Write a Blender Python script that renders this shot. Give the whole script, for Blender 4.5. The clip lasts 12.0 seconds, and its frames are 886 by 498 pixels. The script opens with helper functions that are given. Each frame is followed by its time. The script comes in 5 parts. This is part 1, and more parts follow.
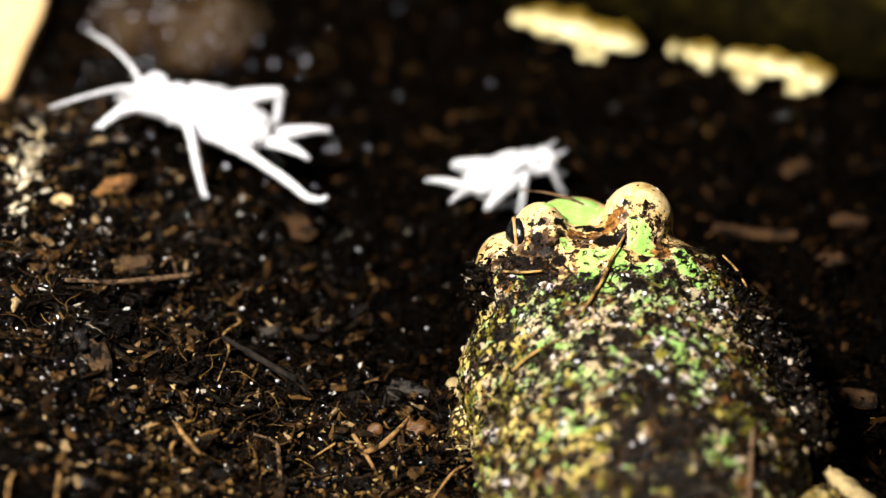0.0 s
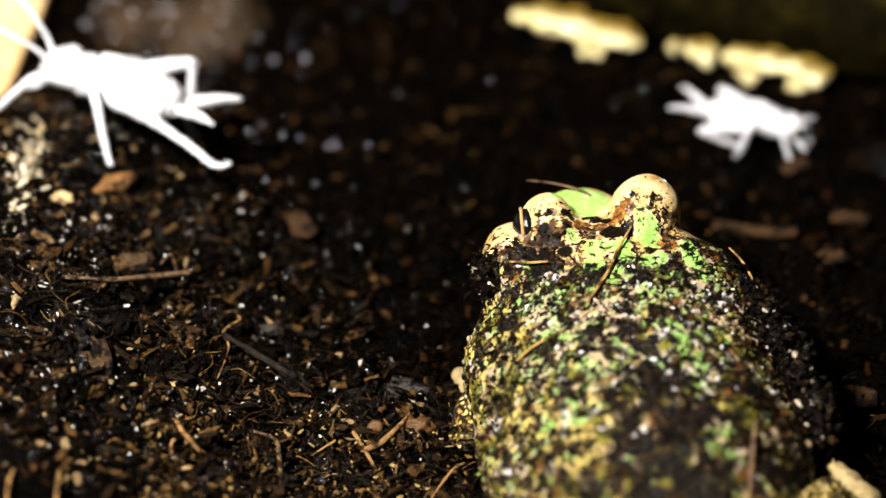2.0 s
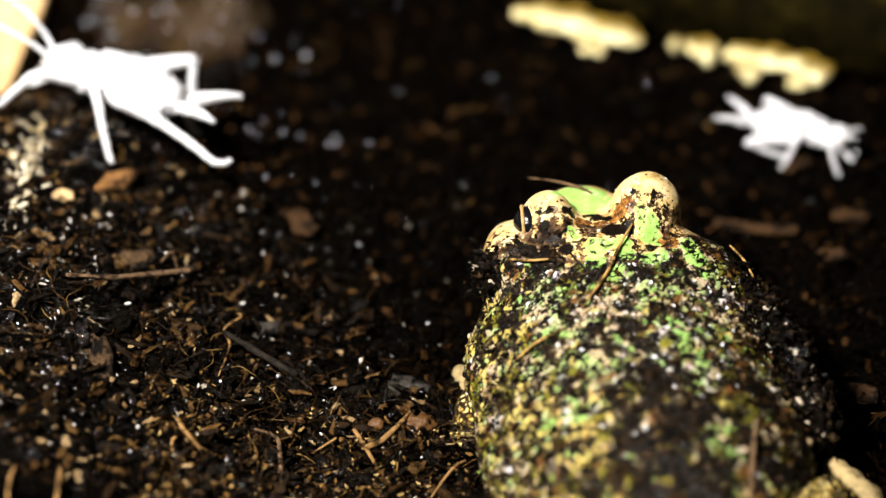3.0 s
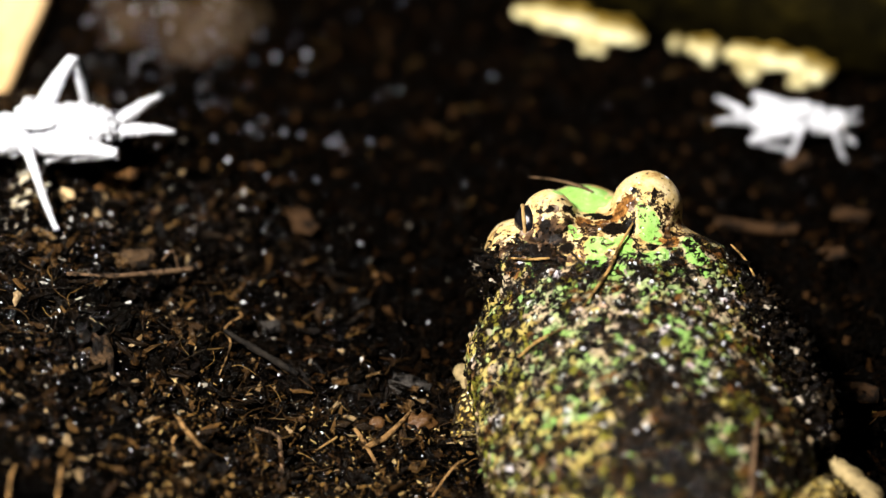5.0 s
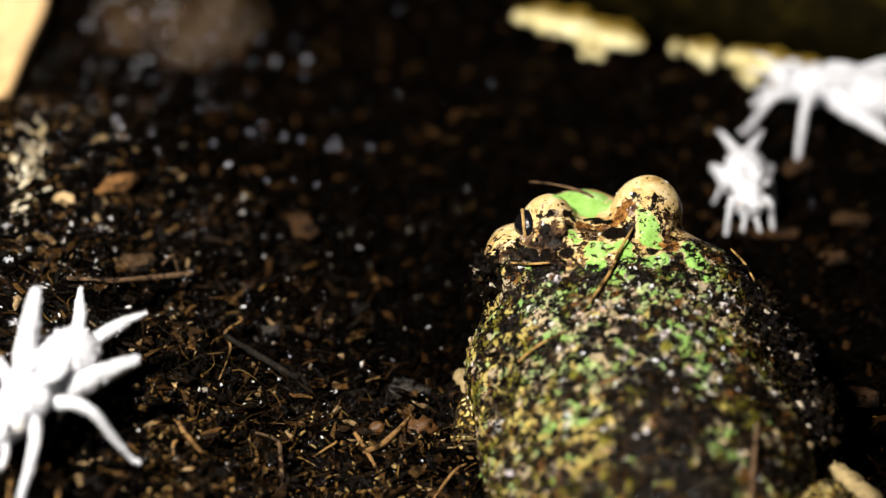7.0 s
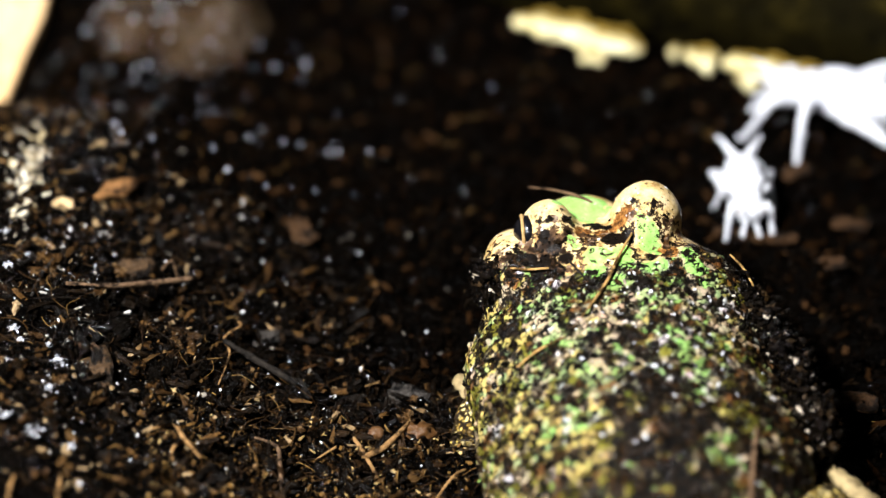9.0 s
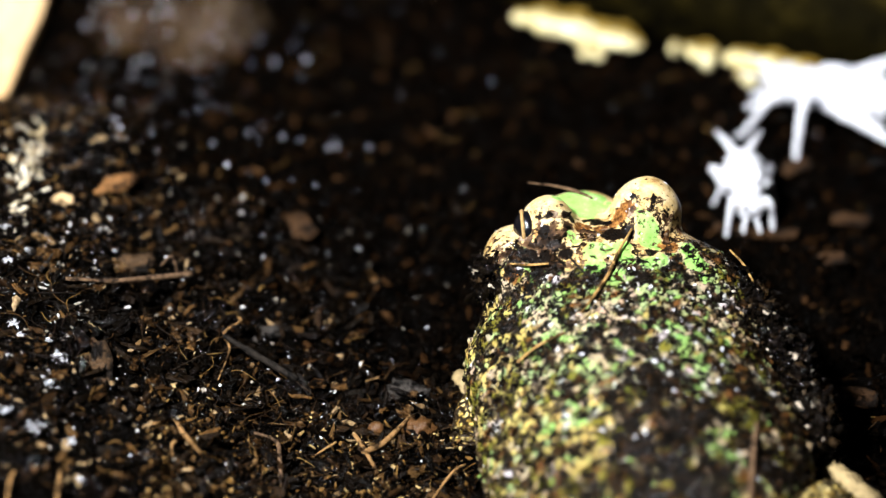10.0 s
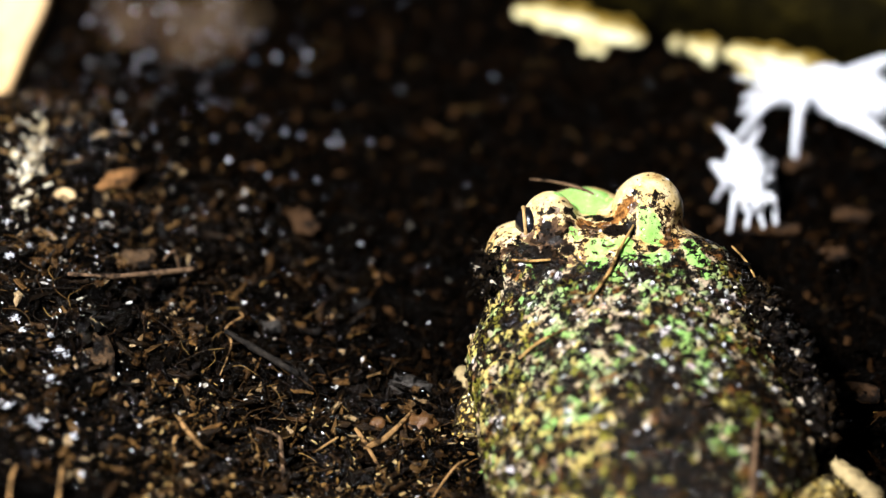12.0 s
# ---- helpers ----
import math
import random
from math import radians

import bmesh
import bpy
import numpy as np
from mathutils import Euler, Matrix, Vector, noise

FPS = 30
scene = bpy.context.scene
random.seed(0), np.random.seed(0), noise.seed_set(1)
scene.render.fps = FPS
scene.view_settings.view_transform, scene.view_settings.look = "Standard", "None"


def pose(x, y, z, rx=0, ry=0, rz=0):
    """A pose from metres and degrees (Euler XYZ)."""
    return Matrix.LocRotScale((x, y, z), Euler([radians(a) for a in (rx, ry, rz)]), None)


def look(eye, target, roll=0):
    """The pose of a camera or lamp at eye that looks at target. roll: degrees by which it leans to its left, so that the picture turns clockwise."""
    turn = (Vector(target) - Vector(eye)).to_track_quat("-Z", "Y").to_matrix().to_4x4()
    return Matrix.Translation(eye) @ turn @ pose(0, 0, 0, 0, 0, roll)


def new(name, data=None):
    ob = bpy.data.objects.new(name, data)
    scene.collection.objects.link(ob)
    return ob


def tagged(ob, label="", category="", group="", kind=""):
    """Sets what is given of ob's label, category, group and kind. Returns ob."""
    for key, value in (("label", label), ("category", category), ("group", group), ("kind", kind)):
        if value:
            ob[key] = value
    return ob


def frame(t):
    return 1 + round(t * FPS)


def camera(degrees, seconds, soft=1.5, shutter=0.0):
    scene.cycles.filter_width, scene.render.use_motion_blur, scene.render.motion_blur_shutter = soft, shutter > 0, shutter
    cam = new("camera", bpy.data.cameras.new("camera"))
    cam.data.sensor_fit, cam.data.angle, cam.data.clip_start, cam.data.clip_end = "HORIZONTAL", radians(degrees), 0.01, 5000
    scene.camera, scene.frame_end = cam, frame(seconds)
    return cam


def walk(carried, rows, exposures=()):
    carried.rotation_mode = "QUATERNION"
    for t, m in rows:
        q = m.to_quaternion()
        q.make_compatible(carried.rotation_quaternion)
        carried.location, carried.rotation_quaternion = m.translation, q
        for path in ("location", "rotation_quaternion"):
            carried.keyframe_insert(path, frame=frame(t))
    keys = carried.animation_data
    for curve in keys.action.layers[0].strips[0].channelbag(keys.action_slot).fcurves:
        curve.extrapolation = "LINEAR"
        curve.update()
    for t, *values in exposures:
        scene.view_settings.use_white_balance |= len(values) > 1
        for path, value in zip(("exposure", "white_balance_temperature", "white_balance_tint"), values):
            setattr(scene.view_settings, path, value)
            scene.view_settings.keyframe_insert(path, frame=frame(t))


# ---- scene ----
# Terrarium close-up: a horned frog on wet peat, crickets dusted with white powder walking round it.
from mathutils import kdtree

MM = 0.001
cam = camera(18.0, 12.0, soft=1.35, shutter=0.5)
cam.data.dof.use_dof = True
cam.data.dof.focus_distance = 0.328
cam.data.dof.aperture_fstop = 10.0

EYE = Vector((0.0, -0.295, 0.2065))
# seconds, nod and pan in degrees: the long lens sways a little
SWAY = [(0, 0, 0), (0.5, 0, 0), (1, -9.2, 0.5), (1.5, -4.2, 0), (2, -5, 0), (2.5, -6, 0), (3, -9.2, 1.4), (4, -11, 2.2),
        (5, -11, 3), (5.5, -1.7, 4.5), (6, -4.7, 6), (6.5, -4.7, 4.5), (7, -3, 3), (8, 2, 2.2), (9, 6, 1.5), (9.5, 1, 0.3),
        (10, -2.3, 1.2), (10.5, -1.5, 1.3), (11, -2.7, 1.5), (11.5, -4.6, 2.8), (12, -10.5, 4.5)]
SWAY_STEP = 0.01158


def sway_pose(nod, pan):
    return look(EYE, (0, 0, 0)) @ pose(0, 0, 0, nod * SWAY_STEP, pan * SWAY_STEP, 0)


walk(cam, [(t, sway_pose(nod, pan)) for t, nod, pan in SWAY],
     exposures=[(0, 0.0, 6600, 10), (3.2, 0.0, 6600, 10), (5.0, -0.2, 6350, 10), (6.5, -0.29, 6500, 10), (7.0, -0.52, 6550, 10), (7.2, -0.5, 6550, 10), (8.8, 0.08, 5900, 10), (12, 0.08, 5800, 10)])

# ---- light: one terrarium lamp overhead and a dim room ----
world = bpy.data.worlds.new("dim_room")
scene.world = world
world.use_nodes = True
world.node_tree.nodes["Background"].inputs[0].default_value = (0.55, 0.65, 1.0, 1)
world.node_tree.nodes["Background"].inputs[1].default_value = 0.005

lamp = new("terrarium_lamp", bpy.data.lights.new("terrarium_lamp", "AREA"))
lamp.data.shape = "DISK"
lamp.data.size = 0.028
lamp.data.energy = 4.7
lamp.data.color = (1.0, 0.93, 0.85)
lamp.matrix_world = look((-0.13, -0.155, 0.265), (0.0, 0.0, 0.0))


# ---- materials ----
class Nodes:
    """Short hand for one material's node tree."""

    def __init__(self, name):
        self.mat = bpy.data.materials.new(name)
        self.mat.use_nodes = True
        self.tree = self.mat.node_tree
        self.bsdf = self.tree.nodes["Principled BSDF"]
        self.coord = self.tree.nodes.new("ShaderNodeTexCoord").outputs["Object"]

    def node(self, kind, **links):
        n = self.tree.nodes.new(kind)
        for key, value in links.items():
            self.put(n.inputs[key.replace("_", " ")], value)
        return n

    def put(self, socket, value):
        if isinstance(value, bpy.types.NodeSocket):
            self.tree.links.new(value, socket)
        elif hasattr(value, "__len__") and len(value) == 3 and socket.type == "RGBA":
            socket.default_value = (*value, 1)
        else:
            socket.default_value = value

    def noise(self, scale, detail=4.0, rough=0.6, coord=None):
        n = self.node("ShaderNodeTexNoise", Vector=coord or self.coord, Scale=scale, Detail=detail, Roughness=rough)
        return n.outputs["Fac"]

    def warp(self, scale, amount):
        n = self.node("ShaderNodeTexNoise", Vector=self.coord, Scale=scale, Detail=3.0)
        off = self.node("ShaderNodeVectorMath")
        off.operation = "MULTIPLY_ADD"
        self.put(off.inputs[0], n.outputs["Color"])
        off.inputs[1].default_value = (amount, amount, amount)
        shift = self.node("ShaderNodeVectorMath")
        shift.operation = "ADD"
        self.put(off.inputs[2], self.coord)
        self.put(shift.inputs[0], off.outputs[0])
        shift.inputs[1].default_value = (-amount / 2, -amount / 2, -amount / 2)
        return shift.outputs[0]

    def ramp(self, fac, stops, hard=False):
        n = self.node("ShaderNodeValToRGB", Fac=fac)
        e = n.color_ramp.elements
        if hard:
            n.color_ramp.interpolation = "CONSTANT"
        while len(e) < len(stops):
            e.new(0.5)
        for k, (p, c) in zip(e, stops):
            k.position = p
            k.color = (*c, 1) if len(c) == 3 else c
        return n.outputs["Color"]

    def mask(self, fac, low, high):
        n = self.node("ShaderNodeMapRange", Value=fac)
        n.interpolation_type = "SMOOTHSTEP"
        n.inputs["From Min"].default_value, n.inputs["From Max"].default_value = low, high
        return n.outputs["Result"]

    def mix(self, fac, a, b):
        n = self.tree.nodes.new("ShaderNodeMix")
        n.data_type = "RGBA"
        self.put(n.inputs["Factor"], fac)
        self.put(n.inputs["A"], (*a, 1) if isinstance(a, tuple) else a)
        self.put(n.inputs["B"], (*b, 1) if isinstance(b, tuple) else b)
        return n.outputs["Result"]

    def math(self, op, a, b=0.0):
        n = self.tree.nodes.new("ShaderNodeMath")
        n.operation = op
        self.put(n.inputs[0], a)
        self.put(n.inputs[1], b)
        return n.outputs[0]

    def axis(self, which, coord=None):
        n = self.node("ShaderNodeSeparateXYZ", Vector=coord or self.coord)
        return n.outputs[which]

    def island(self):
        return self.tree.nodes.new("ShaderNodeNewGeometry").outputs["Random Per Island"]

    def bump(self, height, distance, strength=1.0):
        n = self.node("ShaderNodeBump", Height=height, Distance=distance, Strength=strength)
        self.put(self.bsdf.inputs["Normal"], n.outputs["Normal"])

    def finish(self, color, rough=0.5, spec=0.5, **more):
        self.put(self.bsdf.inputs["Base Color"], (*color, 1) if isinstance(color, tuple) else color)
        self.put(self.bsdf.inputs["Roughness"], rough)
        self.put(self.bsdf.inputs["Specular IOR Level"], spec)
        for key, value in more.items():
            self.put(self.bsdf.inputs[key.replace("_", " ")], value)
        return self.mat


def peat_material():
    n = Nodes("wet_peat")
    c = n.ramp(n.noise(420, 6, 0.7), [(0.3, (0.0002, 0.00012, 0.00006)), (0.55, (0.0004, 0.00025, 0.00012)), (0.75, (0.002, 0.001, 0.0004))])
    n.bump(n.noise(1500, 5, 0.7), 0.0006)
    return n.finish(c, 0.35, 0.02)


def crumb_material(name, stops, rough_low, rough_high, spec=0.5, wet=0.0, relief=0.0003, blend=0.0):
    n = Nodes(name)
    spots = n.mask(n.noise(700, 6, 0.75), 0.25, 0.75)
    base = n.ramp(n.math("ADD", n.math("MULTIPLY", n.island(), 1 - blend), n.math("MULTIPLY", spots, blend)), stops)
    c = n.mix(n.mask(n.noise(1800, 4, 0.7), 0.35, 0.75), base, n.mix(0.65, base, (0.004, 0.003, 0.002)))
    n.bump(n.noise(2600, 4, 0.7), relief)
    r = n.node("ShaderNodeMapRange", Value=n.noise(500))
    r.inputs["From Min"].default_value, r.inputs["From Max"].default_value = 0.3, 0.7
    r.inputs["To Min"].default_value, r.inputs["To Max"].default_value = rough_low, rough_high
    shine = n.math("ADD", spec, n.math("MULTIPLY", n.mask(n.math("ABSOLUTE", n.math("SUBTRACT", n.island(), 0.3)), wet, wet * 0.8), 0.55))
    return n.finish(c, n.mix(n.mask(shine, 0.2, 0.3), r.outputs["Result"], (0.14, 0.14, 0.14)), shine)


def bit_material(name, stops):
    n = Nodes(name)
    base = n.ramp(n.tree.nodes.new("ShaderNodeObjectInfo").outputs["Random"], stops)
    c = n.mix(n.mask(n.noise(1500, 4, 0.7), 0.35, 0.7), base, n.mix(0.75, base, (0.001, 0.0007, 0.0004)))
    n.bump(n.noise(2200, 4, 0.7), 0.0003)
    return n.finish(c, 0.35, 0.06)


def wood_material(name, dark, pale, scale=400, rough=0.6, worn=0.48):
    n = Nodes(name)
    m = n.node("ShaderNodeMapping", Vector=n.coord)
    m.inputs["Scale"].default_value = (1, 1, 0.25)
    g = n.noise(scale * 2.5, 6, 0.75, m.outputs[0])
    c = n.ramp(g, [(0.3, dark), (0.65, pale)])
    c = n.mix(n.mask(n.noise(scale * 1.2, 5, 0.7), worn, worn + 0.12), c, tuple(v * 0.25 for v in dark))
    n.bump(g, 0.0006)
    return n.finish(c, rough, 0.1)


def powder_material():
    n = Nodes("powdered_chitin")
    c = n.ramp(n.noise(900, 5, 0.7), [(0.28, (0.42, 0.40, 0.40)), (0.40, (0.66, 0.68, 0.73)), (0.7, (0.80, 0.82, 0.88))])
    n.bump(n.noise(3500, 4, 0.8), 0.00035)
    return n.finish(c, 0.95, 0.1, Subsurface_Weight=0.1, Subsurface_Radius=(0.001, 0.001, 0.001), Subsurface_Scale=0.5)


# marks of the frog's skin: place in mm on the frog, radius
HEAD_GREEN = ((-1.8, 26.2, 22.6, 1.7), (0.2, 26.2, 22.7, 1.9), (2.2, 25.4, 22.5, 1.5), (-2.8, 21.7, 25.8, 0.8), (-1.1, 24.7, 23.2, 1.7), (0.3, 23.3, 23.1, 1.9), (1.9, 23.1, 22.9, 1.5), (3.7, 24.1, 22.5, 0.8), (0.6, 21.7, 22.9, 1.2), (5.8, 17.5, 25.0, 0.5), (6.2, 16.7, 24.1, 1.0),
              (6.5, 16.2, 23.1, 1.4), (6.5, 14.7, 22.2, 1.3), (7.1, 14.2, 22.1, 0.9), (-2.3, 17.1, 23.3, 0.7), (-2.0, 16.1, 23.2, 0.6))
NAPE_GREEN = ((0.0, 13.8, 23.1, 1.5), (-0.8, 11.4, 22.7, 1.2), (0.9, 14.0, 23.1, 1.1), (3.0, 14.0, 22.9, 1.2), (3.1, 11.9, 22.6, 1.1), (1.5, 9.4, 22.4, 1.0), (5.7, 11.1, 22.0, 1.1), (7.1, 11.7, 21.8, 0.8),
              (10.6, 13.2, 21.2, 1.1), (10.8, 10.8, 21.0, 1.4), (10.9, 8.4, 20.7, 0.8))
BACK_GREEN = ((-7.8, 9.9, 21.1, 1.3), (-6.6, 7.5, 21.4, 1.7), (-4.7, 8.8, 21.9, 1.0), (-8.9, 7.7, 20.7, 1.2), (4.4, 5.3, 21.8, 1.4), (6.1, 5.7, 21.5, 1.4), (3.2, 4.2, 21.9, 1.0), (-4.4, -3.9, 20.7, 1.8),
              (-3.1, -4.9, 20.8, 1.2), (6.3, -9.6, 20.0, 1.6), (7.2, -6.8, 19.9, 1.4), (6.7, -4.5, 20.3, 1.3), (6.2, -2.7, 20.6, 1.2), (5.6, -1.2, 21.0, 1.2), (5.0, 0.3, 21.3, 1.0), (7.2, -15.9, 18.5, 1.4),
              (6.5, -18.1, 18.0, 1.4), (-8.0, 2.5, 20.7, 1.3), (-9.3, 0.7, 19.9, 1.0), (-5.3, -6.6, 20.3, 1.3), (-8.5, -9.5, 19.0, 1.8), (-10.5, -10.0, 17.9, 1.5))
DARK_MARKS = ((1.1, 19.4, 23.1, 1.0), (0.3, 20.0, 23.1, 0.7), (2.0, 18.9, 23.1, 0.7), (5.7, 19.1, 26.0, 0.6), (6.0, 18.2, 25.8, 0.4), (7.9, 18.2, 25.9, 0.35), (7.8, 17.6, 25.5, 0.4), (7.7, 15.9, 22.4, 0.6),
              (6.1, 13.1, 22.2, 0.6), (-5.4, 19.0, 25.6, 0.4), (-4.2, 19.0, 25.8, 0.45), (-5.4, 17.6, 24.4, 0.7), (-4.3, 16.7, 23.2, 0.7), (-7.2, 15.9, 22.0, 1.0), (-5.7, 15.3, 22.4, 0.9), (-3.4, 14.6, 22.9, 0.8),
              (-1.1, 11.4, 22.6, 0.7), (2.4, 16.4, 23.2, 1.2), (4.2, 16.4, 22.9, 0.9), (4.4, 8.4, 21.9, 1.0), (-2.4, 19.1, 25.1, 0.5), (-1.8, 19.2, 24.3, 0.5))
BROWN_MARKS = ((4.7, 18.5, 25.0, 1.1), (3.8, 18.6, 23.9, 1.1), (3.0, 18.3, 23.2, 0.9), (-0.7, 18.3, 23.3, 1.0), (1.5, 17.7, 23.3, 0.9), (8.4, 14.0, 21.8, 1.1), (8.3, 15.7, 21.9, 0.7), (10.3, 17.4, 21.2, 0.7),
               (-8.3, 17.0, 22.2, 0.7), (-9.6, 14.4, 20.7, 1.2), (8.7, 10.1, 21.4, 0.8))


def skin_material():
    """Frog skin: cream head with green and black marks, granular back whose warts carry a pigment each, soil between them."""
    n = Nodes("frog_skin")

    def field(name):
        k = n.tree.nodes.new("ShaderNodeAttribute")
        k.attribute_name = name
        return k.outputs
    grit = n.math("SUBTRACT", n.noise(900, 5, 0.7), 0.5)
    fine = n.math("SUBTRACT", n.noise(2200, 4, 0.7), 0.5)
    wobble = n.math("ADD", n.math("MULTIPLY", grit, 1.9), n.math("MULTIPLY", fine, 0.5))
    head = n.mask(n.math("ADD", field("head")["Fac"], n.math("MULTIPLY", grit, 0.6)), 0.35, 0.65)
    cream = n.ramp(n.noise(420, 6, 0.7), [(0.35, (0.25, 0.14, 0.045)), (0.45, (0.44, 0.31, 0.12)), (0.62, (0.57, 0.45, 0.25))])
    wart = n.mix(n.mask(fine, 0.0, 0.25), field("pigment")["Color"], n.mix(0.6, field("pigment")["Color"], (0.03, 0.018, 0.006)))
    skin = n.mix(head, wart, cream)
    green = n.ramp(n.noise(500, 5), [(0.3, (0.18, 0.36, 0.065)), (0.55, (0.24, 0.43, 0.105)), (0.72, (0.42, 0.53, 0.25))])
    skin = n.mix(n.mask(n.math("ADD", field("green")["Fac"], wobble), 0.1, -0.1), skin, green)
    brown = n.ramp(n.noise(1100, 5, 0.7), [(0.35, (0.02, 0.008, 0.003)), (0.5, (0.12, 0.05, 0.012)), (0.62, (0.30, 0.14, 0.035)), (0.75, (0.5, 0.33, 0.14))])
    skin = n.mix(n.mask(n.math("ADD", field("brown")["Fac"], n.math("MULTIPLY", wobble, 1.3)), 0.12, -0.12), skin, brown)
    # black wet soil: caught between the warts, smeared in blotches over the back, and dark marks on the head
    soil = n.ramp(n.noise(1000, 5, 0.7), [(0.42, (0.001, 0.0008, 0.0006)), (0.55, (0.004, 0.0024, 0.001)), (0.64, (0.03, 0.014, 0.0035)), (0.75, (0.12, 0.07, 0.03))])
    creases = n.math("MULTIPLY", n.mask(n.math("ADD", field("gap")["Fac"], n.math("MULTIPLY", grit, 1.6)), 0.5, 0.8), n.math("SUBTRACT", 1.0, head))
    skin = n.mix(creases, skin, soil)
    mud = n.math("ADD", n.math("ADD", grit, n.math("MULTIPLY", fine, 0.4)), field("mud")["Fac"])
    skin = n.mix(n.mask(mud, 0.0, 0.05), skin, soil)
    speck = n.math("ADD", n.math("SUBTRACT", n.noise(1350, 4, 0.65), 0.5), n.math("MULTIPLY", field("speck")["Fac"], 0.16))
    skin = n.mix(n.math("MULTIPLY", n.mask(speck, 0.13, 0.19), head), skin, n.ramp(n.noise(700, 4), [(0.45, (0.012, 0.007, 0.004)), (0.6, (0.09, 0.05, 0.025)), (0.7, (0.25, 0.2, 0.15))]))
    skin = n.mix(n.mask(n.math("ADD", field("dark")["Fac"], n.math("MULTIPLY", wobble, 1.2)), 0.1, -0.1), skin, (0.004, 0.0028, 0.002))
    n.bump(n.math("ADD", n.math("MULTIPLY", fine, 1.0), n.math("MULTIPLY", mud, -0.6)), 0.0004, n.math("SUBTRACT", 1.0, n.math("MULTIPLY", head, 0.6)))
    gloss = n.mask(n.noise(600, 4, 0.6), 0.40, 0.62)
    return n.finish(skin, n.mix(gloss, (0.22, 0.22, 0.22), (0.55, 0.55, 0.55)), n.math("ADD", 0.03, n.math("MULTIPLY", n.math("SUBTRACT", 1.0, gloss), n.mix(head, (0.13, 0.13, 0.13), (0.03, 0.03, 0.03)))))


def limb_material():
    """Yellow granular limb skin with soil in its creases."""
    n = Nodes("limb_skin")
    cells = n.node("ShaderNodeTexVoronoi", Vector=n.warp(900, 0.0008), Scale=1500.0)
    c = n.ramp(n.axis("X", cells.outputs["Color"]), [(0.0, (0.03, 0.018, 0.005)), (0.3, (0.24, 0.15, 0.03)), (0.6, (0.5, 0.37, 0.09)), (0.9, (0.6, 0.48, 0.2))])
    c = n.mix(n.mask(cells.outputs["Distance"], 0.3, 0.6), c, (0.012, 0.008, 0.004))
    c = n.mix(n.mask(n.noise(300), 0.5, 0.62), c, (0.02, 0.013, 0.006))
    n.bump(n.math("MULTIPLY", cells.outputs["Distance"], -1.0), 0.0006)
    return n.finish(c, 0.4, 0.1)


def plain(name, color, rough=0.5, spec=0.5, scale=500, spread=0.35):
    n = Nodes(name)
    c = n.mix(n.noise(scale, 5, 0.65), tuple(v * (1 - spread) for v in color), tuple(min(1, v * (1 + spread)) for v in color))
    n.bump(n.noise(scale * 4), 0.0002)
    return n.finish(c, rough, spec)


def bark_material():
    """Mossy olive bark with a stripped pale band low on its face."""
    n = Nodes("olive_bark")
    g = n.noise(160, 6, 0.65)
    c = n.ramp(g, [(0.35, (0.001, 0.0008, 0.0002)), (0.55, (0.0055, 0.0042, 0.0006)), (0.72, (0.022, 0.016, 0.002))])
    n.bump(g, 0.002)
    return n.finish(c, 0.7, 0.02)


def sapwood_material():
    """Bare split wood, cream at the core and golden towards the bark."""
    n = Nodes("stripped_wood")
    g = n.noise(300, 6, 0.7)
    core = n.ramp(g, [(0.3, (0.52, 0.42, 0.15)), (0.6, (0.82, 0.76, 0.45))])
    rim = n.ramp(g, [(0.3, (0.05, 0.03, 0.003)), (0.6, (0.2, 0.13, 0.016))])
    c = n.mix(n.mask(n.math("ADD", n.axis("Y"), n.math("MULTIPLY", n.math("SUBTRACT", g, 0.5), 0.003)), -0.0014, 0.0006), core, rim)
    n.bump(g, 0.0008)
    return n.finish(c, 0.6, 0.1)


def stone_material():
    n = Nodes("wet_stone")
    g = n.noise(110, 6, 0.6)
    c = n.ramp(g, [(0.36, (0.004, 0.0022, 0.0006)), (0.5, (0.03, 0.017, 0.005)), (0.68, (0.06, 0.042, 0.026))])
    n.bump(n.noise(420, 5, 0.7), 0.002)
    return n.finish(c, 0.16, 0.35)


PEAT = peat_material()
CRUMB = crumb_material("peat_crumb", [(0.0, (0.0003, 0.0002, 0.0001)), (0.5, (0.0008, 0.0005, 0.0003)), (0.80, (0.0025, 0.0014, 0.0006)),
                                      (0.88, (0.014, 0.007, 0.0026)), (0.95, (0.08, 0.043, 0.014)), (1.0, (0.30, 0.21, 0.11))], 0.1, 0.22, 0.03, 0.07, 0.0003)
CLOD = crumb_material("peat_clod", [(0.0, (0.0003, 0.0002, 0.0001)), (0.5, (0.0008, 0.0005, 0.0002)), (0.59, (0.007, 0.0035, 0.0012)), (0.70, (0.045, 0.021, 0.0055)), (0.84, (0.11, 0.065, 0.028)), (1.0, (0.22, 0.15, 0.07))], 0.12, 0.4, 0.03, 0.06, 0.0006, 0.6)
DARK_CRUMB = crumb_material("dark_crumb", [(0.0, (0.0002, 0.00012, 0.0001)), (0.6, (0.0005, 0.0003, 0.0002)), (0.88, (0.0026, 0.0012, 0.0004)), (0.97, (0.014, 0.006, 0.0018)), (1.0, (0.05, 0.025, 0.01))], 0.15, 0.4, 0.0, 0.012)
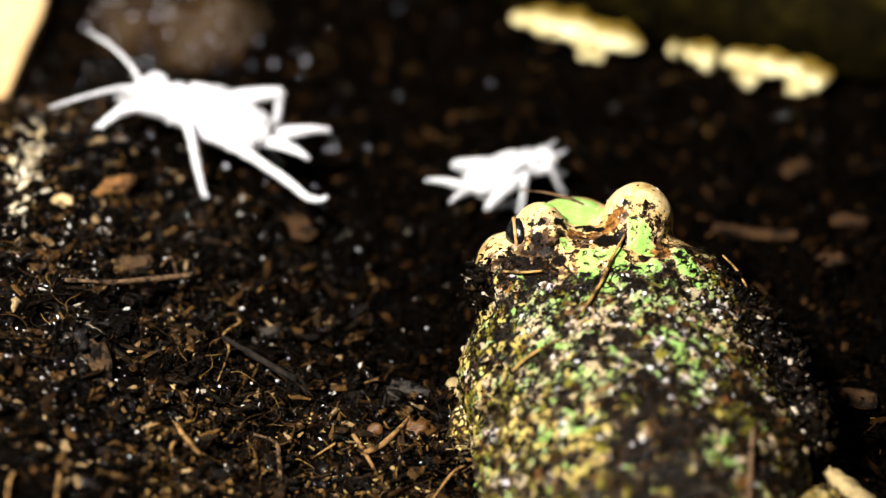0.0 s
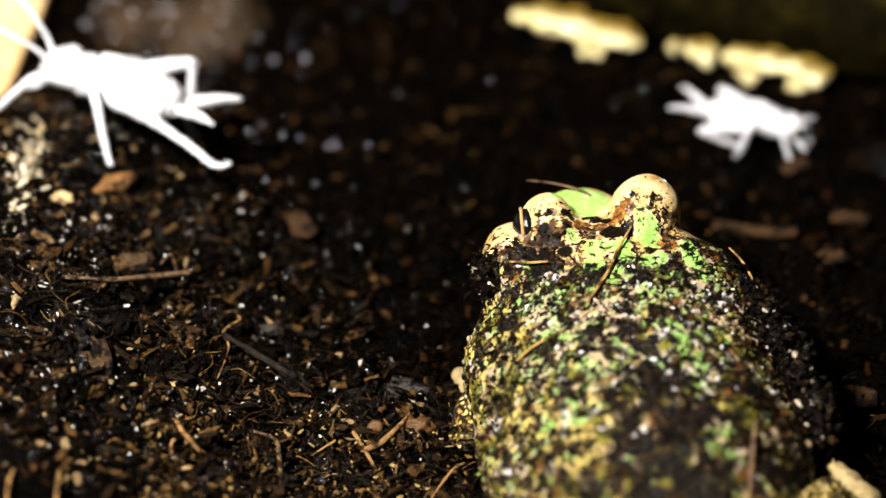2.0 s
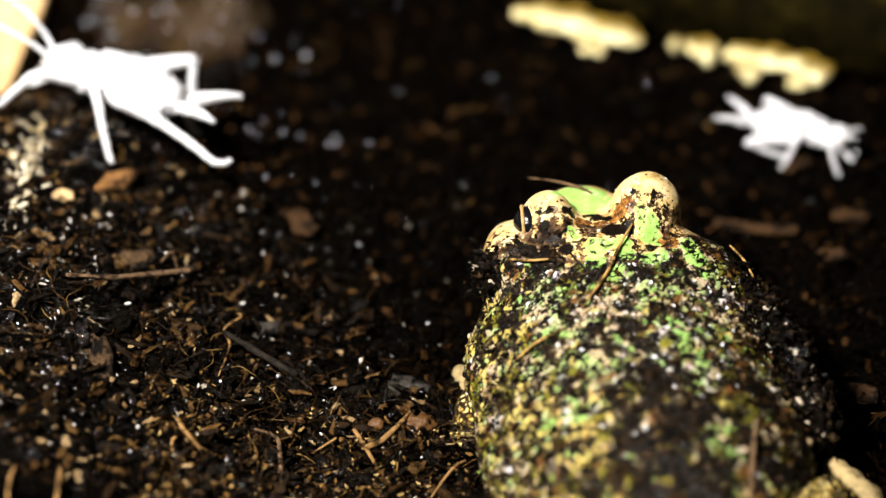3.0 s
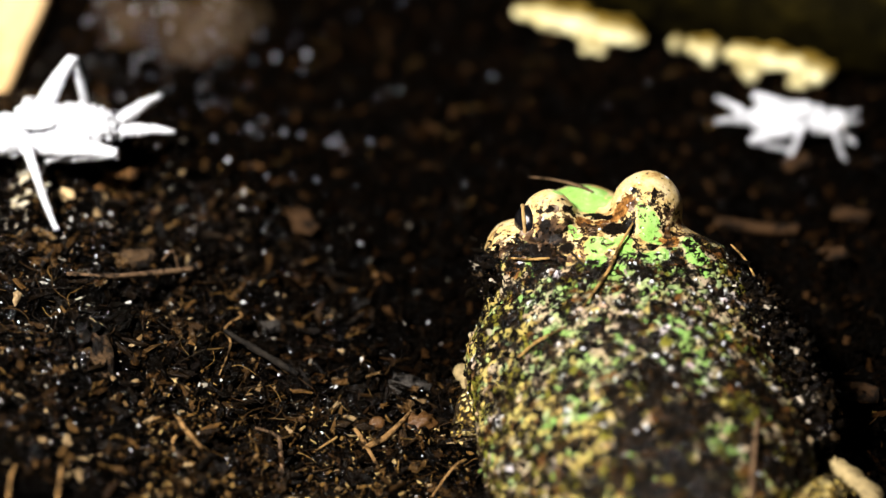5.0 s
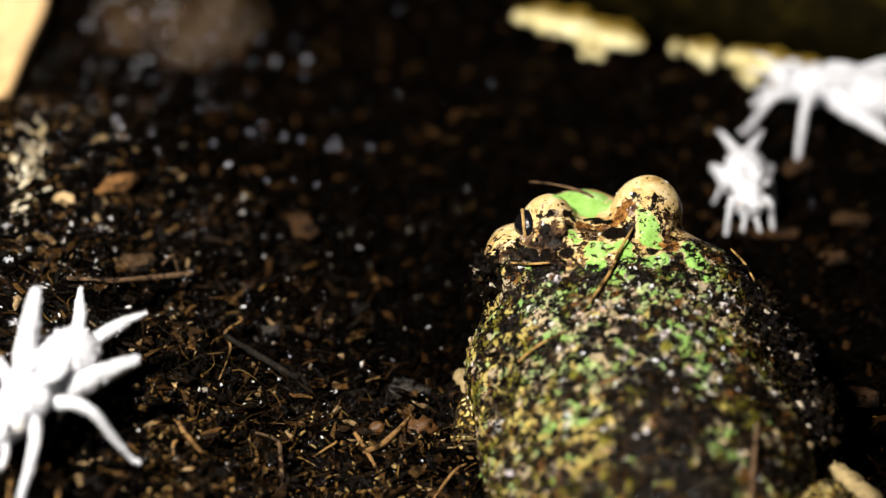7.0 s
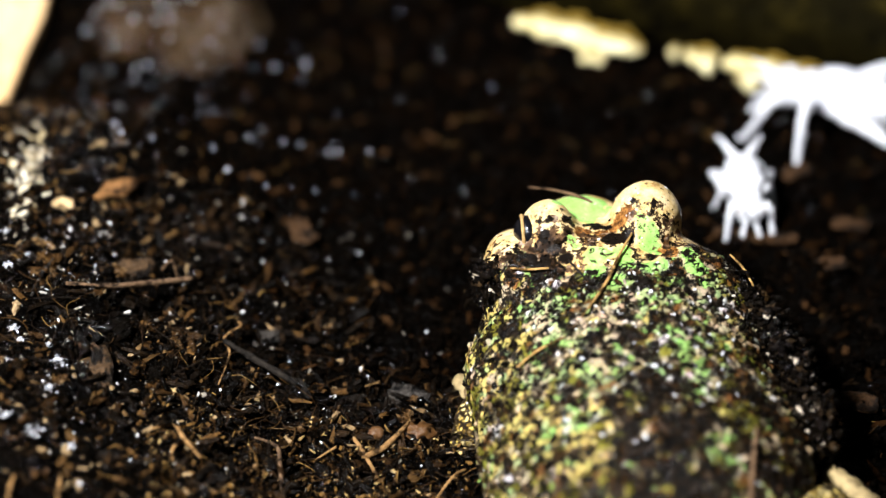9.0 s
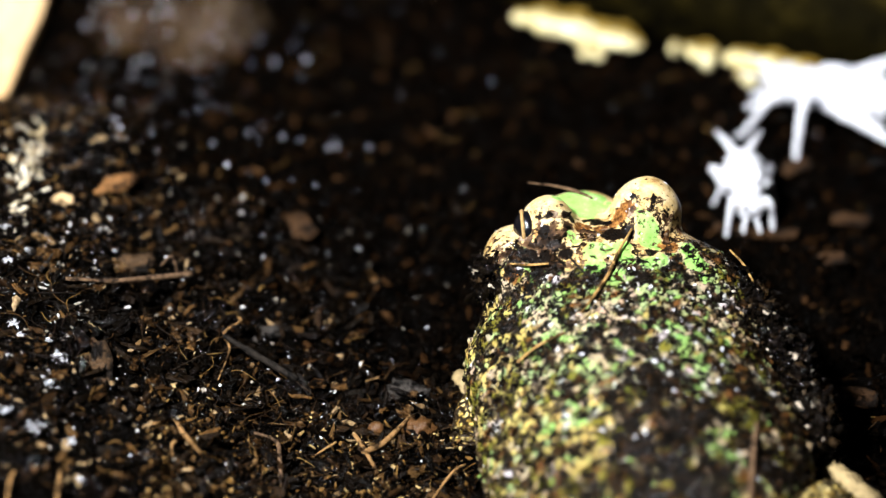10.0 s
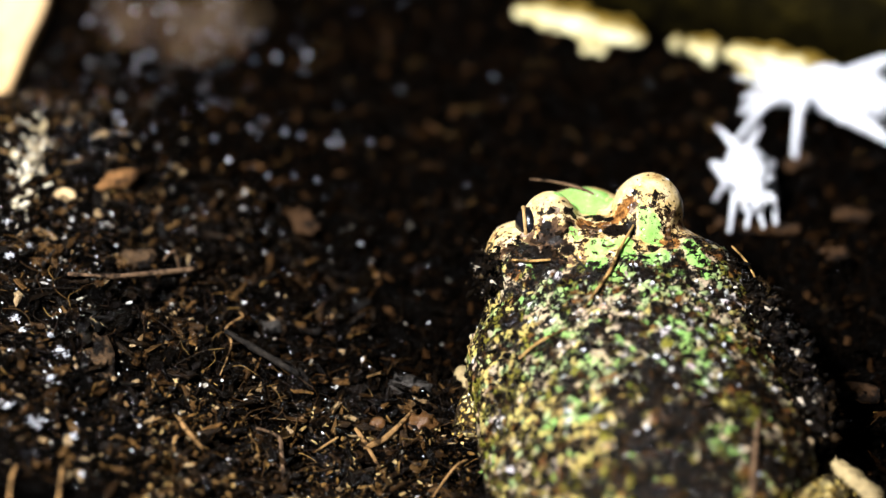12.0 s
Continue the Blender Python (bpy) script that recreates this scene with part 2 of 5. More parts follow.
FIBRE = crumb_material("root_fibre", [(0.0, (0.001, 0.0006, 0.0003)), (0.55, (0.005, 0.0025, 0.0008)), (0.85, (0.028, 0.014, 0.004)), (1.0, (0.2, 0.115, 0.03))], 0.25, 0.6, 0.06)
GOLD = crumb_material("golden_crumb", [(0.0, (0.006, 0.003, 0.0008)), (0.5, (0.035, 0.017, 0.004)), (0.8, (0.13, 0.07, 0.018)), (1.0, (0.45, 0.32, 0.13))], 0.12, 0.4, 0.08, 0.05, 0.0003)
# pale colours of flecks and grains that stand in for lamp glints
GLINT_FLECK = crumb_material("glint_fleck", [(0.0, (0.06, 0.05, 0.035)), (0.6, (0.3, 0.27, 0.22)), (1.0, (0.85, 0.87, 0.92))], 0.1, 0.3)
GLINT_GRAIN = plain("grit_grain", (0.62, 0.64, 0.72), 0.2, 0.5, 900, 0.2)
# white of the shed powder and of the frog's painted highlights
DUST_AND_GLINT = crumb_material("dust_and_glint", [(0.0, (0.45, 0.46, 0.5)), (1.0, (0.88, 0.9, 0.95))], 0.2, 0.5, 0.3)
CRUST = crumb_material("pale_crust", [(0.0, (0.1, 0.07, 0.03)), (0.2, (0.5, 0.4, 0.22)), (1.0, (0.85, 0.8, 0.66))], 0.2, 0.5, 0.2)
DIRT = crumb_material("clinging_dirt", [(0.0, (0.002, 0.0015, 0.001)), (0.78, (0.004, 0.003, 0.002)), (0.92, (0.012, 0.007, 0.003)), (0.98, (0.2, 0.14, 0.07)), (1.0, (0.55, 0.5, 0.42))], 0.12, 0.4, 0.03, 0.03)
LUMP = crumb_material("black_lump", [(0.0, (0.0006, 0.0005, 0.0004)), (0.8, (0.003, 0.002, 0.0012)), (0.93, (0.03, 0.018, 0.008)), (1.0, (0.4, 0.34, 0.26))], 0.1, 0.25, 0.05, 0.07, 0.0003)
BIT = bit_material("bark_bit", [(0.0, (0.001, 0.0007, 0.0004)), (0.55, (0.003, 0.0018, 0.0008)), (0.82, (0.010, 0.0055, 0.002)), (0.94, (0.035, 0.017, 0.005)), (1.0, (0.12, 0.06, 0.016))])
ROOT_BIT = bit_material("root_bit", [(0.0, (0.003, 0.0015, 0.0006)), (0.5, (0.010, 0.0045, 0.0014)), (0.8, (0.035, 0.017, 0.005)), (1.0, (0.18, 0.10, 0.028))])
TWIG = wood_material("twig_bark", (0.04, 0.022, 0.011), (0.17, 0.105, 0.058))
DARK_TWIG = wood_material("dark_twig", (0.003, 0.0024, 0.0018), (0.02, 0.016, 0.012))
PALE_STRAW = wood_material("pale_straw", (0.22, 0.12, 0.03), (0.48, 0.29, 0.10))
STRAW = wood_material("straw", (0.11, 0.058, 0.018), (0.30, 0.17, 0.064))
CHIP = wood_material("wood_chip", (0.10, 0.045, 0.014), (0.26, 0.13, 0.045))
DULL_CHIP = wood_material("dull_chip", (0.016, 0.008, 0.003), (0.06, 0.03, 0.012))
PALE_CHIP = wood_material("pale_chip", (0.4, 0.26, 0.12), (0.62, 0.45, 0.24))
BARK_CHIP = wood_material("bark_chip", (0.006, 0.0035, 0.0018), (0.085, 0.05, 0.024), 420, 0.4, 0.46)
GREY_CHIP = wood_material("grey_leaf_scrap", (0.004, 0.0034, 0.0028), (0.06, 0.053, 0.046), 420, 0.3, 0.46)
POWDER = powder_material()
SKIN = skin_material()
LIMB = limb_material()
LID = plain("lid_skin", (0.36, 0.23, 0.09), 0.4, 0.1, 1500, 0.8)
PALE_TOE = plain("pale_toe", (0.25, 0.19, 0.09), 0.45, 0.1, 1100, 0.95)
EYE_BLACK = plain("eye_black", (0.003, 0.003, 0.004), 0.18, 0.35, 300, 0.1)
BARK = bark_material()
SAPWOOD = sapwood_material()
BOARD = wood_material("pale_board", (0.55, 0.33, 0.13), (0.74, 0.53, 0.29), 60)
STONE = stone_material()
TANK = plain("tank_wall", (0.02, 0.018, 0.015), 0.6, 0.3, 30)
PEBBLE = plain("orange_pebble", (0.065, 0.03, 0.009), 0.3, 0.3, 900, 0.9)


# ---- mesh tools ----
def mesh_of(name, verts, faces, material, smooth=True):
    me = bpy.data.meshes.new(name)
    me.from_pydata([tuple(v) for v in verts], [], [tuple(f) for f in faces])
    me.validate()
    me.polygons.foreach_set("use_smooth", [smooth] * len(me.polygons))
    me.materials.append(material)
    return me


def part(name, shape, material, parent=None, label="", smooth=True):
    ob = new(name, mesh_of(name, *shape, material, smooth))
    if parent is not None:
        ob.parent = parent
    return tagged(ob, label)


def thing(name, shape, material, label, category, group="", kind="", m=None, smooth=True):
    ob = part(name, shape, material, None, label, smooth)
    if m is not None:
        ob.matrix_world = m
    return tagged(ob, "", category, group, kind)


def joined(*shapes):
    verts, faces = [], []
    for v, f in shapes:
        k = len(verts)
        verts += [tuple(p) for p in v]
        faces += [tuple(i + k for i in q) for q in f]
    return verts, faces


def tube(points, radii, sides=8, rough=0.0, seed=0, squash=1.0):
    """A closed tube along points (mm) with a radius at each point; smooth between them."""
    rnd = random.Random(seed)
    p = np.array(points, float)
    r = np.array(radii, float)
    # resample along a soft curve
    t = np.linspace(0, len(p) - 1, (len(p) - 1) * 5 + 1)
    i = np.clip(t.astype(int), 0, len(p) - 2)
    u = (t - i)[:, None]
    a, b, c, d = p[np.clip(i - 1, 0, None)], p[i], p[i + 1], p[np.clip(i + 2, None, len(p) - 1)]
    q = 0.5 * (2 * b + (c - a) * u + (2 * a - 5 * b + 4 * c - d) * u ** 2 + (3 * b - a - 3 * c + d) * u ** 3)
    rr = np.interp(t, np.arange(len(p)), r)
    tan = np.gradient(q, axis=0)
    tan /= np.linalg.norm(tan, axis=1)[:, None] + 1e-9
    ref = np.array([0.13, 0.21, 0.97])
    verts, faces = [], []
    for k in range(len(q)):
        s = np.cross(tan[k], ref)
        s /= np.linalg.norm(s) + 1e-9
        w = np.cross(s, tan[k])
        for j in range(sides):
            g = 2 * math.pi * j / sides
            m = rr[k] * (1 + rough * rnd.uniform(-1, 1))
            verts.append((q[k] + m * (math.cos(g) * s + squash * math.sin(g) * w)) * MM)
    n = len(q)
    for k in range(n - 1):
        for j in range(sides):
            j2 = (j + 1) % sides
            faces.append((k * sides + j, k * sides + j2, (k + 1) * sides + j2, (k + 1) * sides + j))
    verts += [q[0] * MM, q[-1] * MM]
    for j in range(sides):
        j2 = (j + 1) % sides
        faces.append((len(verts) - 2, j2, j))
        faces.append((len(verts) - 1, (n - 1) * sides + j, (n - 1) * sides + j2))
    return verts, faces


def blob(centre, radii, rings=16, sides=24, lump=0.0, size=2.0, seed=0, shape=None):
    """A lumpy ellipsoid (mm); shape(unit vector) -> factor bends it further."""
    c, r = np.array(centre, float), np.array(radii, float)
    verts = []
    for i in range(rings + 1):
        th = math.pi * i / rings
        for j in range(sides):
            ph = 2 * math.pi * j / sides
            d = np.array((math.sin(th) * math.cos(ph), math.cos(th), math.sin(th) * math.sin(ph)))
            f = 1.0 if shape is None else shape(d)
            q = c + d * r * f
            if lump:
                q = q + d * lump * noise.noise(Vector(q / size) + Vector((seed * 7.3, 0, 0)))
            verts.append(q * MM)
    faces = [(i * sides + j, (i + 1) * sides + j, (i + 1) * sides + (j + 1) % sides, i * sides + (j + 1) % sides)
             for i in range(rings) for j in range(sides)]
    return verts, faces


ICO_V, ICO_F = None, None


def ico():
    bm = bmesh.new()
    bmesh.ops.create_icosphere(bm, subdivisions=1, radius=1.0)
    v = np.array([tuple(p.co) for p in bm.verts])
    f = np.array([[q.index for q in p.verts] for p in bm.faces])
    bm.free()
    return v, f


ICO_V, ICO_F = ico()


def crumbs(places, sizes, stretch, rng, flat=1.0):
    """Many angular crumbs at places (m): each a bent and stretched little solid."""
    n = len(places)
    v = ICO_V[None] * (1 + rng.uniform(-0.5, 0.5, (n, len(ICO_V), 1)))
    v = v * np.stack([1 + rng.random(n) * stretch, np.ones(n), np.full(n, flat) * (0.5 + 0.6 * rng.random(n))], 1)[:, None]
    a, b, g = rng.uniform(0, 6.28, n), rng.normal(0, 0.5, n), rng.normal(0, 0.5, n)
    ca, sa, cb, sb, cg, sg = np.cos(a), np.sin(a), np.cos(b), np.sin(b), np.cos(g), np.sin(g)
    x, y, z = v[..., 0], v[..., 1], v[..., 2]
    y, z = y * cg[:, None] - z * sg[:, None], y * sg[:, None] + z * cg[:, None]
    x, z = x * cb[:, None] - z * sb[:, None], x * sb[:, None] + z * cb[:, None]
    x, y = x * ca[:, None] - y * sa[:, None], x * sa[:, None] + y * ca[:, None]
    v = np.stack([x, y, z], -1) * sizes[:, None, None] + places[:, None]
    f = ICO_F[None] + (np.arange(n) * len(ICO_V))[:, None, None]
    return v.reshape(-1, 3), f.reshape(-1, 3).tolist()


def clods(places, sizes, rng):
    """Lumpy rounded clods of peat at places (m)."""
    bm = bmesh.new()
    bmesh.ops.create_icosphere(bm, subdivisions=3, radius=1.0)
    ball = np.array([v.co[:] for v in bm.verts])
    tris = np.array([[v.index for v in f.verts] for f in bm.faces])
    bm.free()
    kinds = []
    for k in range(12):
        kinds.append(np.array([Vector(v) * (1 + 0.55 * noise.noise(Vector(v) * 1.3 + Vector((k * 7, 0, 0))) + 0.4 * noise.noise(Vector(v) * 3.2 + Vector((0, k * 5, 0)))) for v in ball]))
    vs, fs = [], []
    for i, (p, s) in enumerate(zip(places, sizes)):
        a = rng.uniform(0, 6.28)
        v = kinds[i % 12] * np.array((0.8 + 0.9 * rng.random(), 0.8, 0.5 + 0.4 * rng.random()))
        c, d = math.cos(a), math.sin(a)
        v = np.stack([v[:, 0] * c - v[:, 1] * d, v[:, 0] * d + v[:, 1] * c, v[:, 2]], 1)
        vs.append(v * s + p)
        fs.append(tris + i * len(ball))
    return np.concatenate(vs), np.concatenate(fs).tolist()


# ---- the ground ----
def bank_z(x, y):
    """Height in mm of the soil heaped up towards the board."""
    b = max(0.0, min(1.0, (-8 - x) / 46))
    return 12.5 * b * b * (3 - 2 * b) * max(0.0, min(1.0, (36 - y) / 24))


def ground_z(x, y):
    """Height of the peat in mm at x, y in mm."""
    h = 1.6 * noise.noise(Vector((x / 14, y / 14, 0.3))) + 2.2 * noise.noise(Vector((x / 4.5, y / 4.5, 4.1))) + 0.9 * noise.noise(Vector((x / 2.1, y / 2.1, 6.2)))
    h += bank_z(x, y)
    return h


def build_ground():
    xs = np.arange(-72, 72.01, 0.5)
    ys = np.arange(-62, 76.01, 0.5)
    verts = []
    for yy in ys:
        for xx in xs:
            z = ground_z(xx, yy) + 0.45 * noise.noise(Vector((xx / 1.7, yy / 1.7, 9.0))) + 0.25 * noise.noise(Vector((xx / 0.8, yy / 0.8, 2.0)))
            verts.append((xx * MM, yy * MM, z * MM))
    w = len(xs)
    faces = [(j * w + i, j * w + i + 1, (j + 1) * w + i + 1, (j + 1) * w + i) for j in range(len(ys) - 1) for i in range(w - 1)]
    # plain skirt out to the tank's walls
    k = len(verts)
    x0, x1, y0, y1 = -0.32, 0.32, -0.42, 0.32
    n = len(ys)
    a, b, c, d = 0, w - 1, n * w - 1, (n - 1) * w
    verts += [(x0, y0, 0), (x1, y0, 0), (x1, y1, 0), (x0, y1, 0)]
    faces += [tuple([k, k + 1] + list(range(w - 1, -1, -1))), tuple([k + 1, k + 2] + [j * w + w - 1 for j in range(n - 1, -1, -1)]),
              tuple([k + 2, k + 3] + [(n - 1) * w + i for i in range(w)]), tuple([k + 3, k] + [j * w for j in range(n)])]
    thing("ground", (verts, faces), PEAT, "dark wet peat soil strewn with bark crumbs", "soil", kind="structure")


def box(lo, hi):
    (x0, y0, z0), (x1, y1, z1) = lo, hi
    v = [(x, y, z) for z in (z0, z1) for y in (y0, y1) for x in (x0, x1)]
    return v, [(0, 2, 3, 1), (4, 5, 7, 6), (0, 1, 5, 4), (2, 6, 7, 3), (0, 4, 6, 2), (1, 3, 7, 5)]


def build_tank():
    for name, lo, hi in (("wall_north", (-0.33, 0.32, -0.01), (0.33, 0.33, 0.5)), ("wall_south", (-0.33, -0.43, -0.01), (0.33, -0.42, 0.5)),
                         ("wall_west", (-0.33, -0.42, -0.01), (-0.32, 0.32, 0.5)), ("wall_east", (0.32, -0.42, -0.01), (0.33, 0.32, 0.5))):
        thing(name, box(lo, hi), TANK, "dark plain terrarium wall", "wall", kind="structure", smooth=False)


def blackness(x, y):
    """How black the peat is at x, y in mm, from 0 to 1."""
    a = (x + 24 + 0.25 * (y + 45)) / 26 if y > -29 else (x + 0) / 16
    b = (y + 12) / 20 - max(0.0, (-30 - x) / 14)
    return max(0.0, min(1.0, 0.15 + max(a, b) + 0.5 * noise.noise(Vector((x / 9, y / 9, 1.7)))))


def noise_at(p, size):
    """Noise of that size in mm at the points p of the plan."""
    return np.array([noise.noise(Vector((x / size, y / size, 5.5))) for x, y in p])


def build_litter():
    rng = np.random.default_rng(3)

    def on_ground(n, lift):
        p = np.stack([rng.uniform(-70, 70, n), rng.uniform(-60, 74, n)], 1)
        z = np.array([ground_z(x, y) for x, y in p])
        return np.column_stack([p, z + lift]) * MM

    # lighter crumbs towards the front left, blacker ones towards the back and right
    n = 47000
    p = on_ground(n, 0.2)
    size = (0.09 + 0.52 * rng.random(n) ** 3.5) * MM
    # wet only picks the crumbs that get the blacker colour
    wet = np.array([blackness(x * 1000, y * 1000) for x, y, z in p]) > rng.random(n)
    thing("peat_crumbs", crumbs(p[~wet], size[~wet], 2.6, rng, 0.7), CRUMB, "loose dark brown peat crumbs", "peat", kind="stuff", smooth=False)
    thing("damp_peat_crumbs", crumbs(p[wet], size[wet], 2.0, rng, 0.8), DARK_CRUMB, "black peat crumbs towards the back and right", "peat", kind="stuff", smooth=False)
    # rounded moist clods among the crumbs
    n = 2600
    p = on_ground(n, 0.1)
    p = p[np.array([blackness(x * 1000, y * 1000) < 0.15 + 0.6 * rng.random() for x, y, z in p])]
    thing("peat_clods", clods(p, (0.35 + 1.0 * rng.random(len(p)) ** 3) * MM, rng), CLOD, "moist rounded brown and black peat clods", "peat", kind="stuff")
    # golden grit and crumbs in the trodden litter beside the frog
    n = 3600
    p = np.column_stack([rng.uniform(-34, 3, n), rng.uniform(-64, -34, n)])
    p = p[p[:, 1] < -38 - 9 * noise_at(p, 6.0)]
    p = np.column_stack([p, [ground_z(x, y) + 0.5 for x, y in p]]) * MM
    thing("golden_crumbs", crumbs(p, (0.04 + 0.22 * rng.random(len(p)) ** 2.6) * MM, 2.0, rng, 0.7), GOLD, "golden brown bark crumbs in the peat", "bark crumbs", kind="stuff", smooth=False)
    # pale flecks painted as wet glints, mostly at the front left and bank
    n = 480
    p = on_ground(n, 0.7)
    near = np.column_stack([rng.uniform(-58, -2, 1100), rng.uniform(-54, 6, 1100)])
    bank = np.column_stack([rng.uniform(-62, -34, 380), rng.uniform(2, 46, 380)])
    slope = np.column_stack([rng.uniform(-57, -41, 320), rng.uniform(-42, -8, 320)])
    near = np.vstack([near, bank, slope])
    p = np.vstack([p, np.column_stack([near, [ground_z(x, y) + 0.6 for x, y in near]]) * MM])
    p = p[np.array([blackness(x * 1000, y * 1000) < 0.3 + 1.2 * rng.random() for x, y, z in p])]
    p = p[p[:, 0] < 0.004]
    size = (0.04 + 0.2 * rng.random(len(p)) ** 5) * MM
    thing("pale_flecks", crumbs(p, size, 1.4, rng, 0.7), GLINT_FLECK, "tiny pale flecks standing in for glints on the peat", "flecks", kind="stuff", smooth=False)
    # crusty pale flecks on the bank by the board
    n = 260
    p = np.stack([rng.normal(-52.3, 1.0, n), rng.normal(-0.8, 5.8, n)], 1)
    z = np.array([ground_z(x, y) for x, y in p])
    thing("bank_crust", crumbs(np.column_stack([p, z + 0.6]) * MM, (0.06 + 0.3 * rng.random(n) ** 2.4) * MM, 2.2, rng, 0.5), CRUST,
          "pale crusty flecks on the soil bank", "crust", kind="stuff", smooth=False)
    shapes = []
    for k in range(4200):
        x, y = rng.uniform(-68, 68), rng.uniform(-58, 70)
        if blackness(x, y) > 0.25 + rng.random():
            continue
        z = ground_z(x, y) + 0.4 + 0.6 * rng.random()
        shapes.append(fibre(rng, x, y, z))
    thing("root_fibres", joined(*shapes), FIBRE, "fine brown root fibres in the peat", "fibres", kind="stuff")


def fibre(rng, x, y, z):
    a, length = rng.uniform(0, 6.28), 1.0 + 4.5 * rng.random() ** 2
    bend = rng.normal(0, 0.7)
    pts = []
    for s in (0, 0.5, 1):
        ang = a + bend * s
        pts.append((x + math.cos(ang) * length * s, y + math.sin(ang) * length * s, z + rng.uniform(-0.4, 0.6)))
    r = 0.03 + 0.09 * rng.random() ** 2
    return tube(pts, (r, r, r * 0.6), 4)


def build_loose_bits():
    """Bits and rootlets that can be told apart, each lying loose on the peat."""
    rng = np.random.default_rng(21)
    ground = bpy.data.objects["ground"]
    flakes = []
    for k in range(8):
        fx, fy = 0.8 + 1.1 * rng.random(), 0.22 + 0.3 * rng.random()
        flakes.append(mesh_of("bark_bit", *slab(fx, fy, 0.4, 30 + k, 11, 2), BIT, False))
    roots = []
    for k in range(8):
        length, bend = 1.8 + 3.6 * rng.random(), rng.normal(0, 0.6)
        pts = [(length * (u - 0.5), bend * (1 - (2 * u - 1) ** 2), 0.5 * math.sin(5 * u + k)) for u in (0, 0.33, 0.67, 1)]
        roots.append(mesh_of("root_bit", *tube(pts, (0.03, 0.07, 0.065, 0.02), 5, 0.1, k), ROOT_BIT))
    for name, stock, n, lift in (("bark_bit", flakes, 300, 0.45), ("root_bit", roots, 260, 0.7)):
        for k in range(n):
            x, y = rng.uniform(-56, 54), rng.uniform(-54, 44)
            if k % 3 == 0:
                # the open litter beside the frog
                x, y = rng.uniform(-28, 1), rng.uniform(-58, -30)
            if blackness(x, y) > 0.1 + 0.6 * rng.random():
                x, y = rng.uniform(-54, -8), rng.uniform(-52, -4)
            ob = new(name, stock[k % len(stock)])
            ob.parent = ground
            ob.matrix_basis = lay(x, y, lift, rng.uniform(0, 360), rng.normal(0, 22), rng.normal(0, 22))


def slab(half_x, half_y, thick, seed, k=22, rings=4):
    """A thin chipped flake of bark or leaf with a torn outline, in mm."""
    rnd = random.Random(seed)
    rim = []
    for i in range(k):
        a = 2 * math.pi * i / k
        c, t = math.cos(a), math.sin(a)
        r = 1 / max(abs(c), abs(t)) ** 0.75 * rnd.uniform(0.78, 1.08)
        rim.append((half_x * c * r, half_y * t * r))
    verts, faces = [], []
    for side in (1, -1):
        for q in range(rings):
            f = 1 - q / rings
            for x, y in rim:
                bend = 0.35 * thick * noise.noise(Vector((x * f / 1.2, y * f / 1.2, seed))) + 0.25 * thick * rnd.uniform(-1, 1)
                verts.append((x * f * MM, y * f * MM, (bend + side * thick * 0.5 * (0.55 if q == 0 else 1.0)) * MM))
        verts.append((0, 0, side * thick * 0.5 * MM))
    n = rings * k + 1
    for s0, flip in ((0, False), (n, True)):
        for q in range(rings - 1):
            for i in range(k):
                quad = (s0 + q * k + i, s0 + q * k + (i + 1) % k, s0 + (q + 1) * k + (i + 1) % k, s0 + (q + 1) * k + i)
                faces.append(quad[::-1] if flip else quad)
        for i in range(k):
            tri = (s0 + (rings - 1) * k + i, s0 + (rings - 1) * k + (i + 1) % k, s0 + rings * k)
            faces.append(tri[::-1] if flip else tri)
    faces += [(i, n + i, n + (i + 1) % k, (i + 1) % k) for i in range(k)]
    return verts, faces


def lay(x, y, lift, rz=0, rx=0, ry=0):
    return pose(x * MM, y * MM, (ground_z(x, y) + lift) * MM, rx, ry, rz)


